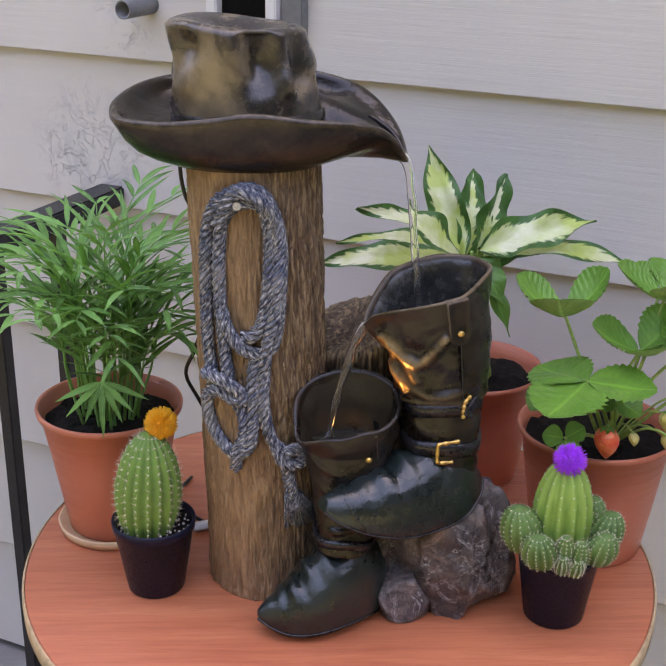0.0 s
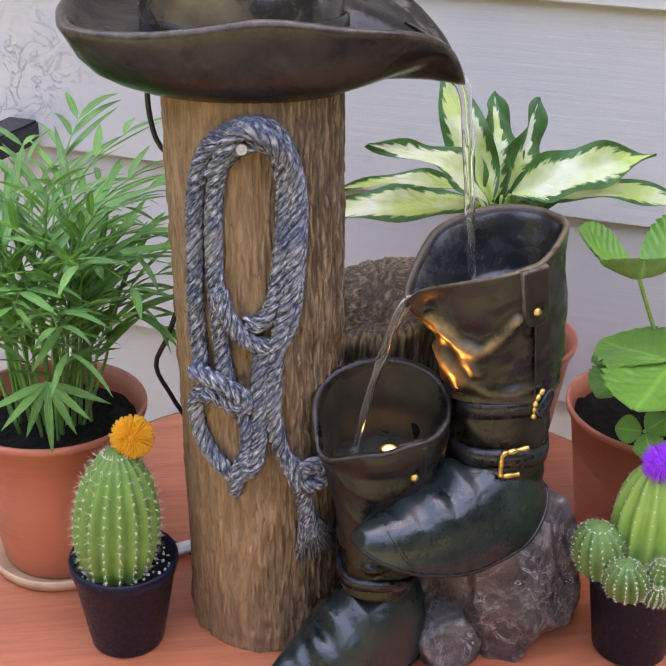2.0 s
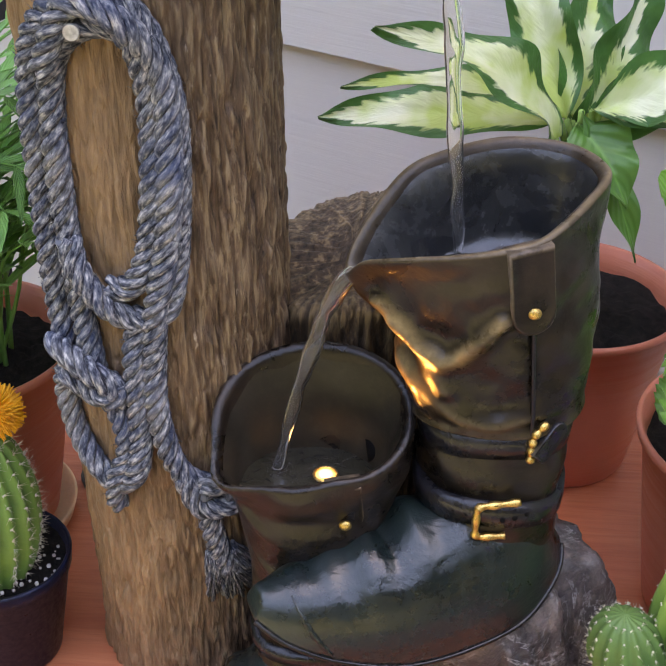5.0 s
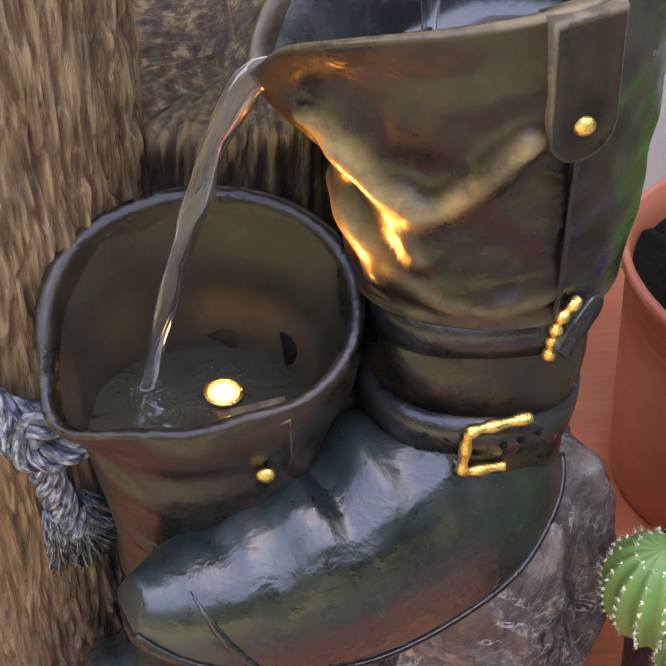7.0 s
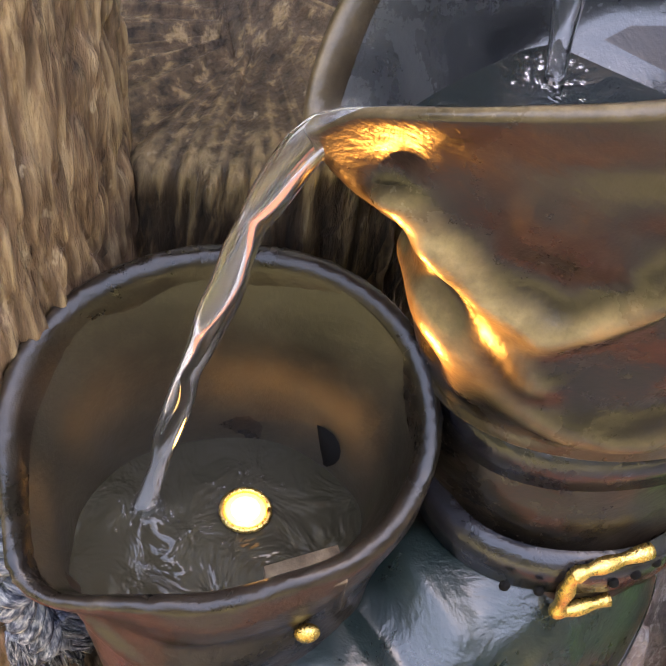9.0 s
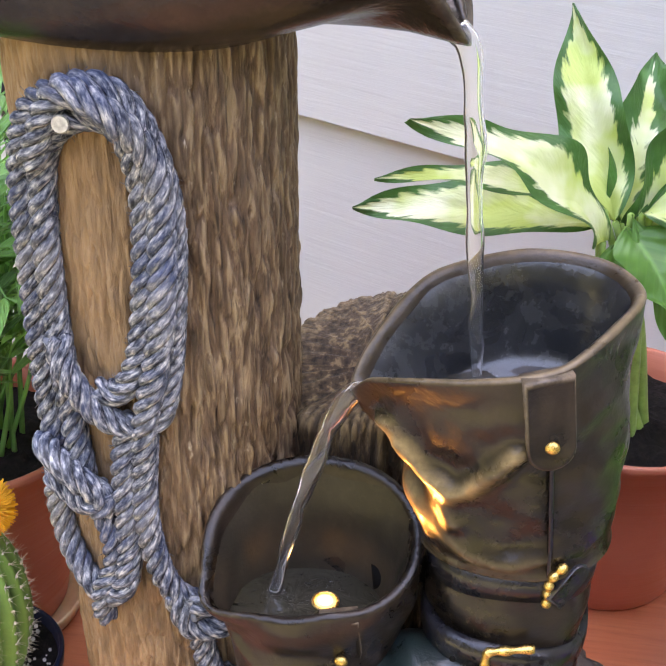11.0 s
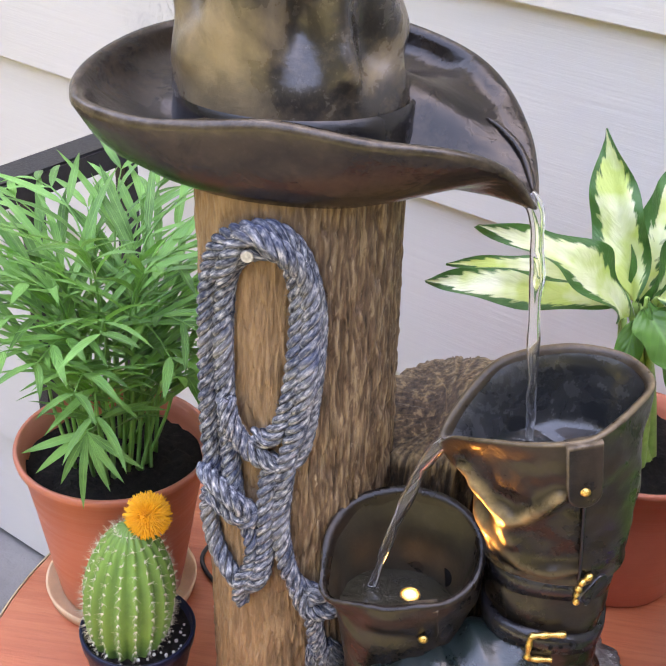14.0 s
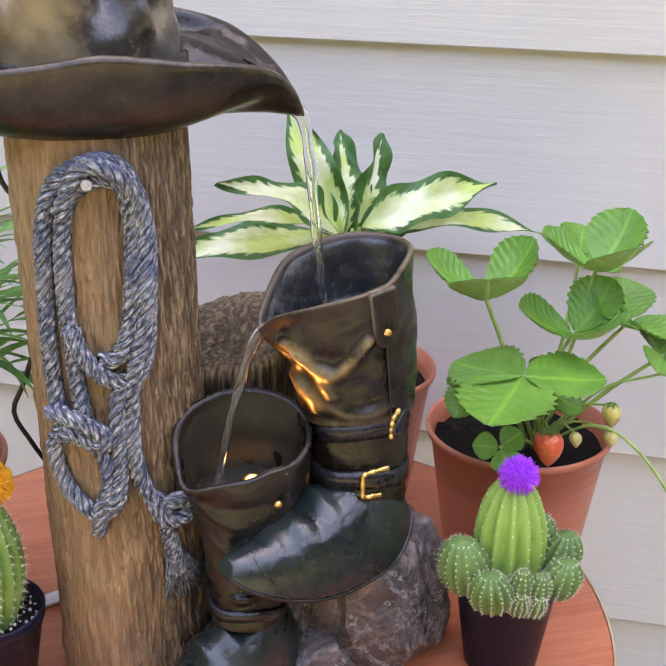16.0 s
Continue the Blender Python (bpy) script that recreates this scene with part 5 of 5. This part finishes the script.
def pompom(c, r, rnd, bm, count=420, thin=0.0008):
    blob(c, (r * 0.62, r * 0.62, r * 0.62), 3, bm)
    for k in range(count):
        z = 1 - 2 * (k + 0.5) / count
        a = k * 2.39996
        s = math.sqrt(1 - z * z)
        d = Vector((s * math.cos(a), s * math.sin(a), z))
        if d.z < -0.75:
            continue
        e = (d + Vector((rnd.uniform(-1, 1), rnd.uniform(-1, 1), rnd.uniform(-1, 1))) * 0.16).normalized()
        tube([c + d * r * 0.25, c + e * r * 0.7, c + e * r * rnd.uniform(0.9, 1.1)], lambda t: thin * (1.1 - 0.75 * t), 4, bm)
    return bm


def small_pot(name, c, r, h, base_r, label):
    pot = thing(name, (c[0], c[1], 0), label, "cactus", "cacti in small black pots")
    prof = [(base_r - 0.002, 0.0), (base_r, 0.002), (base_r + (r - base_r) * 0.83, h * 0.86), (r - 0.001, h * 0.87), (r, h - 0.002), (r - 0.001, h), (r - 0.003, h - 0.001), (r - 0.006, h * 0.8)]
    part("pot", lathe(prof, (c[0], c[1], 0), 64), M_BLACKPOT, pot, "small black plastic pot")
    rings = []
    for k in range(8, 0, -1):
        q = ring((c[0], c[1], h * 0.9), (r - 0.0045) * k / 8, (r - 0.0045) * k / 8, 40)
        rings.append([p + Vector((0, 0, 0.004 * nz(p, 120, 1))) for p in q])
    part("soil", loft(rings, False, True), M_SOIL, pot)
    rnd = random.Random(3)
    bm = bmesh.new()
    for k in range(90):
        a, q = rnd.uniform(0, 6.283), (r - 0.006) * math.sqrt(rnd.uniform(0.35, 1))
        s = rnd.uniform(0.0006, 0.0017)
        blob((c[0] + q * math.cos(a), c[1] + q * math.sin(a), h * 0.9 + 0.002), (s, s, s), 1, bm)
    part("grit", bm, M_GRIT, pot, "pale grit", kind="stuff")
    return pot


def cactus_one():
    c = (-0.122, -0.012)
    pot = small_pot("cactus_pot", c, 0.0465, 0.088, 0.0315, "tall ribbed green cactus with an orange flower in a black pot")
    rnd = random.Random(8)
    bm = bmesh.new()
    tips = cactus_body(bm, (c[0] - 0.006, c[1] - 0.006, 0.074), 0.0365, 0.122, 17, (0.006, 0.0), 0.14, 30)
    body = part("cactus", bm, M_CACTUS, pot, "ribbed green cactus body")
    bm = bmesh.new()
    spines(bm, tips, rnd, 0.0056, 6, 0.00022, 0.0008)
    part("spine_cover", bm, M_SPINE, body, "pale spines", kind="stuff")
    part("flower", pompom(Vector((-0.109, -0.013, 0.203)), 0.0175, rnd, bmesh.new(), 900, 0.0011), M_ORANGE, pot, "bright orange pompom flower")


cactus_one()


def cactus_two():
    c = (0.317, -0.076)
    pot = small_pot("cactus_pot", c, 0.0455, 0.089, 0.0325, "pale green clustered cactus with a purple flower in a black pot")
    rnd = random.Random(21)
    spec = (((0.0, 0.0, 0.082), 0.032, 0.106, 13, M_CACTUS2, 0.20), ((-0.040, -0.008, 0.090), 0.0235, 0.050, 14, M_CACTUS3, 0.13), ((0.042, -0.006, 0.088), 0.0195, 0.042, 13, M_CACTUS3, 0.13), ((0.030, 0.014, 0.092), 0.0185, 0.044, 13, M_CACTUS3, 0.13),
            ((-0.028, -0.034, 0.085), 0.0195, 0.038, 13, M_CACTUS3, 0.14), ((0.032, -0.031, 0.086), 0.0175, 0.036, 12, M_CACTUS3, 0.14),
            ((-0.004, -0.036, 0.084), 0.0105, 0.040, 11, M_CACTUS3, 0.1), ((0.0095, -0.038, 0.082), 0.0108, 0.036, 11, M_CACTUS3, 0.1), ((-0.007, -0.043, 0.080), 0.008, 0.024, 10, M_CACTUS3, 0.1), ((0.006, -0.044, 0.078), 0.0085, 0.022, 10, M_CACTUS3, 0.1))
    for o, r, h, ribs, mat, dep in spec:
        bm = bmesh.new()
        tips = cactus_body(bm, (c[0] + o[0], c[1] + o[1], o[2]), r, h, ribs, (o[0] * 0.22, o[1] * 0.2), dep, 18, 6, 0.42)
        body = part("cactus", bm, mat, pot)
        bm = bmesh.new()
        spines(bm, tips, rnd, 0.0016 if mat is M_CACTUS2 else 0.0028, 3 if mat is M_CACTUS2 else 6, 0.00016, 0.0006)
        part("spine_cover", bm, M_SPINE, body, kind="stuff")
    part("flower", pompom(Vector((0.3175, -0.0825, 0.1925)), 0.0175, rnd, bmesh.new(), 560, 0.00075), M_PURPLE, pot, "bright purple pompom flower")


cactus_two()


def dieffenbachia():
    c = (0.272, 0.252)
    pot, zs = big_pot("dumb_cane_pot", c, 0.088, 0.155, 0.062, "variegated cream and green leafy plant in a terracotta-coloured pot")
    hub = Vector((0.246, 0.205, 0.315))
    spec = [((0.199, 0.274, 0.440), 0.046, (-0.3, -0.9, 0.2), 0.02, 0.0), ((0.392, 0.180, 0.374), 0.050, (-0.25, -0.75, 0.75), 0.045, 0.0), ((0.112, 0.155, 0.397), 0.044, (0.3, -0.6, 0.8), 0.16, 0.0),
            ((0.065, 0.230, 0.305), 0.040, (0, -0.7, 0.8), 0.04, 0.0), ((0.452, 0.170, 0.322), 0.040, (0, -0.4, 1), 0.06, 0.0), ((0.300, 0.255, 0.408), 0.046, (0.5, -0.8, 0.2), 0.02, 0.0),
            ((0.262, 0.290, 0.408), 0.044, (0.1, -0.9, 0.2), 0.03, 0.0), ((0.086, 0.19, 0.345), 0.022, (0.2, -0.5, 0.9), 0.10, 0.0), ((0.362, 0.235, 0.345), 0.048, (-0.2, -0.6, 0.7), 0.08, 0.0),
            ((0.285, 0.165, 0.272), 0.044, (0.1, -0.6, 0.7), 0.12, 0.0), ((0.300, 0.168, 0.228), 0.024, (0.2, -0.6, 0.7), 0.05, 0.0), ((0.232, 0.165, 0.235), 0.022, (0, -0.9, 0.4), 0.08, 0.0)]
    for k, (tip, w, up, arch, curl) in enumerate(spec):
        b = hub + Vector(((tip[0] - hub.x) * 0.08, (tip[1] - hub.y) * 0.08, 0.012 * math.sin(k * 2.1)))
        root = Vector((c[0] + 0.018 * math.cos(k * 1.9), c[1] + 0.018 * math.sin(k * 1.9), zs - 0.004))
        bm = bmesh.new()
        tube(smooth_path([root, root.lerp(b, 0.6) + Vector((0.008 * math.cos(k), 0.004, 0)), b], 0.012), lambda t: 0.0055 - 0.0032 * t, 8, bm)
        st = part("stalk", bm, M_STEM, pot)
        bm = bmesh.new()
        leaf(bm, b, tip, w * 1.04, up, arch, 0.34, 34, 10, 0.40 + 0.05 * math.sin(k * 2.7), 0.13 + 0.04 * math.sin(k * 1.3), 0, 0.86, 0.05)
        part("leaf", bm, M_PLAIN if k > 8 else M_VARDARK if k in (5, 6, 8) else M_VAR, pot)


dieffenbachia()


def strawberry():
    c = (0.387, 0.072)
    pot, zs = big_pot("strawberry_pot", c, 0.0915, 0.157, 0.065, "leafy strawberry plant with a red berry in a terracotta-coloured pot")
    rnd = random.Random(4)
    root = Vector((c[0] + 0.012, c[1] - 0.015, zs))
    # hub, facing, leaflet length, turn, how far the leaflets rise, how far their sides fold up
    spec = [((0.331, 0.046, 0.304), (-0.15, -0.12, 1.0), 0.060, -100, 0.80, 0.55), ((0.441, 0.050, 0.321), (-0.1, -0.12, 1.0), 0.060, -75, 0.75, 0.55), ((0.414, 0.030, 0.268), (-0.15, -0.2, 0.95), 0.058, -80, 0.65, 0.55),
            ((0.347, -0.012, 0.250), (-0.10, -0.05, 1.0), 0.074, -128, -0.10, 0.14), ((0.326, -0.022, 0.187), (-0.3, -0.6, 0.7), 0.024, -90, 0.0, 0.2), ((0.478, 0.04, 0.272), (0.2, -0.3, 0.9), 0.052, 190, 0.25, 0.5),
            ((0.46, 0.12, 0.31), (0.2, -0.3, 0.9), 0.045, 60, 0.2, 0.4), ((0.49, 0.0, 0.25), (0.4, -0.4, 0.8), 0.04, -20, 0.1, 0.3), ((0.385, 0.016, 0.222), (0.2, -0.5, 0.8), 0.036, -40, 0.0, 0.3),
            ((0.326, 0.030, 0.226), (-0.4, -0.2, 0.9), 0.040, 215, -0.1, 0.3)]

    def leaflet(base, d, up, size, rise, fold, lower):
        """A broad toothed leaflet with pleats along its veins."""
        bm = bmesh.new()
        uv = bm.loops.layers.uv.verify()
        side = d.cross(up).normalized()
        rows, cols = 36, 12
        grid = []
        for i in range(rows + 1):
            v = i / rows
            w = size * 0.62 * max(0.03, math.sin(math.pi * min(1, 0.02 + 0.98 * v) ** 1.05)) ** 0.60
            if v > 0.12:
                saw = (v * 9.0) % 1.0
                w *= 1.05 - 0.19 * saw
            row = []
            for k in range(cols + 1):
                u = k / cols * 2 - 1
                au = abs(u)
                h = rise * (0.55 * v + 0.45 * v * v) + fold * 0.42 * au ** 1.5 * math.sin(math.pi * min(1, v * 0.9 + 0.08)) + 0.004 * math.cos(2 * math.pi * (v * 7.5 - au * 1.7)) * au ** 0.5 - 0.03 * (1 - au) * math.sin(math.pi * v) + 0.03 * nz((base.x + u, base.y + v, 0), 2.5)
                x = v * (1 - 0.16 * rise * v) + 0.10 * au * au * w / size * (0.5 - v)
                p = base + d * x * size + side * u * w * (1 - 0.22 * fold * au) + up * (h * size - lower)
                row.append((bm.verts.new(p), (u * 0.5 + 0.5, v)))
            grid.append(row)
        for i in range(rows):
            for k in range(cols):
                q = (grid[i][k], grid[i][k + 1], grid[i + 1][k + 1], grid[i + 1][k])
                f = bm.faces.new([x[0] for x in q])
                for l, x in zip(f.loops, q):
                    l[uv].uv = x[1]
        return bm

    for p, up, size, turn, rise, fold in spec:
        p, up = Vector(p), Vector(up).normalized()
        bm = bmesh.new()
        mid = root.lerp(p, 0.5) + Vector((rnd.uniform(-0.01, 0.01), rnd.uniform(-0.01, 0.005), 0.012))
        tube(smooth_path([root + Vector((rnd.uniform(-0.01, 0.01), rnd.uniform(-0.01, 0.01), 0)), mid, p], 0.01), lambda t: 0.0025 - 0.0007 * t, 6, bm)
        part("stalk", bm, M_STEM, pot)
        e1 = (Vector((1, 0, 0)) - up * up.x).normalized()
        e2 = up.cross(e1)
        for k, da in enumerate((0, 108, -108)):
            a = radians(turn + da + rnd.uniform(-8, 8))
            d = e1 * math.cos(a) + e2 * math.sin(a)
            long = size * (1.0 if k == 0 else 0.94)
            top = part("leaflet", leaflet(p + d * 0.002, d, up, long, rise, fold, 0.0), M_BERRYLEAF, pot)
            part("underside", leaflet(p + d * 0.002, d, up, long, rise, fold, 0.0007), M_PALELEAF, top, "pale downy underside")

    def berry(p, s, mat, label):
        rings = []
        for k in range(13):
            v = k / 12
            r = 0.013 * math.sin(math.pi * (0.06 + 0.92 * v) ** 0.72) ** 0.8
            rings.append(ring((p[0] + 0.002 * v, p[1], p[2] + s * (0.017 - 0.034 * v)), r * s, r * s, 36))
        b = part("berry", loft(rings), mat, pot, label)
        bm = bmesh.new()
        top = Vector((p[0], p[1], p[2] + 0.0165 * s))
        for k in range(7):
            a = k * 0.9
            leaf(bm, top, top + Vector((0.010 * s * math.cos(a), 0.010 * s * math.sin(a), -0.002)), 0.005 * s, (0, 0, 1), 0.2, 0.2, 5, 2)
        part("calyx", bm, M_BERRYLEAF, b)
        bm = tube(smooth_path([root, root.lerp(top, 0.5) + Vector((0, 0, 0.02)), top], 0.01), 0.0012, 5)
        part("stalk", bm, M_STEM, pot)

    berry((0.370, -0.026, 0.182), 1.05, M_RED, "ripening red strawberry")
    berry((0.440, -0.008, 0.198), 0.7, M_YELLOW, "small unripe pale berry")
    berry((0.443, -0.006, 0.172), 0.5, M_YELLOW, "small unripe pale berry")
    berry((0.405, -0.01, 0.178), 0.45, M_YELLOW, "small unripe pale berry")
    part("runner", tube(smooth_path([root, (0.42, -0.01, 0.192), (0.45, -0.03, 0.18), (0.48, -0.05, 0.14), (0.50, -0.06, 0.09)], 0.01), 0.0014, 6), M_STEM, pot, "pale green runner")
    part("runner", tube(smooth_path([root, (0.44, 0.02, 0.21), (0.48, 0.0, 0.23), (0.52, -0.02, 0.245)], 0.01), 0.0014, 6), M_STEM, pot, "pale green runner")


strawberry()

# ---- small things behind ----
cable = thing("power_cable", (-0.05, 0.08, 0.0), "thin black pump cable hanging behind the post", "cable")
part("cord", tube(smooth_path([(-0.075, 0.055, 0.50), (-0.085, 0.06, 0.47), (-0.08, 0.062, 0.43), (-0.062, 0.06, 0.40), (-0.055, 0.06, 0.33), (-0.075, 0.065, 0.26), (-0.088, 0.07, 0.225), (-0.075, 0.075, 0.19), (-0.06, 0.08, 0.15), (-0.055, 0.085, 0.06), (-0.05, 0.09, 0.004), (-0.08, 0.12, 0.003), (-0.12, 0.17, 0.003), (-0.1, 0.23, 0.003)], 0.008), 0.0022, 8), M_CABLE, cable)
part("label_tag", box((-0.07, 0.105, 0.006), (0.04, 0.014, 0.008), turn=0.3, bevel=0.002), M_WHITE, cable, "white plug body")

pipe = thing("drain_pipe", on_wall(PIPE_S, PIPE_Z, 0.0), "short grey plastic pipe sticking out of the wall", "pipe")
q = on_wall(PIPE_S, PIPE_Z, -0.02)
e = WALL_N
rings = []
for r, o in ((0.0135, -0.02), (0.0135, 0.068), (0.0125, 0.0685), (0.0108, 0.0685), (0.0108, 0.01)):
    rings.append([on_wall(PIPE_S + r * math.cos(2 * math.pi * k / 32), PIPE_Z + r * math.sin(2 * math.pi * k / 32), o) for k in range(32)])
part("tube", loft(rings), M_PLASTICGREY, pipe)

vent = thing("wall_vent", on_wall(VENT_S, 0.53, 0.0), "white framed wall vent with a dark opening", "vent")
wt = math.atan2(WALL_D.y, WALL_D.x)
for s in (VENT_S - 0.0475, VENT_S + 0.0475):
    part("frame_side", box(on_wall(s, 0.63, 0.012), (0.017, 0.03, 0.2), turn=wt, bevel=0.002), M_WHITE, vent, smooth=False)
part("side_plate", box(on_wall(VENT_S + 0.074, 0.63, 0.005), (0.034, 0.02, 0.2), turn=wt, bevel=0.002), M_PLASTICGREY, vent, smooth=False)
part("opening", box(on_wall(VENT_S, 0.63, 0.004), (0.078, 0.012, 0.2), turn=wt), M_DARK, vent, smooth=False)
part("frame_top", box(on_wall(VENT_S, 0.738, 0.014), (0.115, 0.036, 0.018), turn=wt, bevel=0.002), M_WHITE, vent, smooth=False)
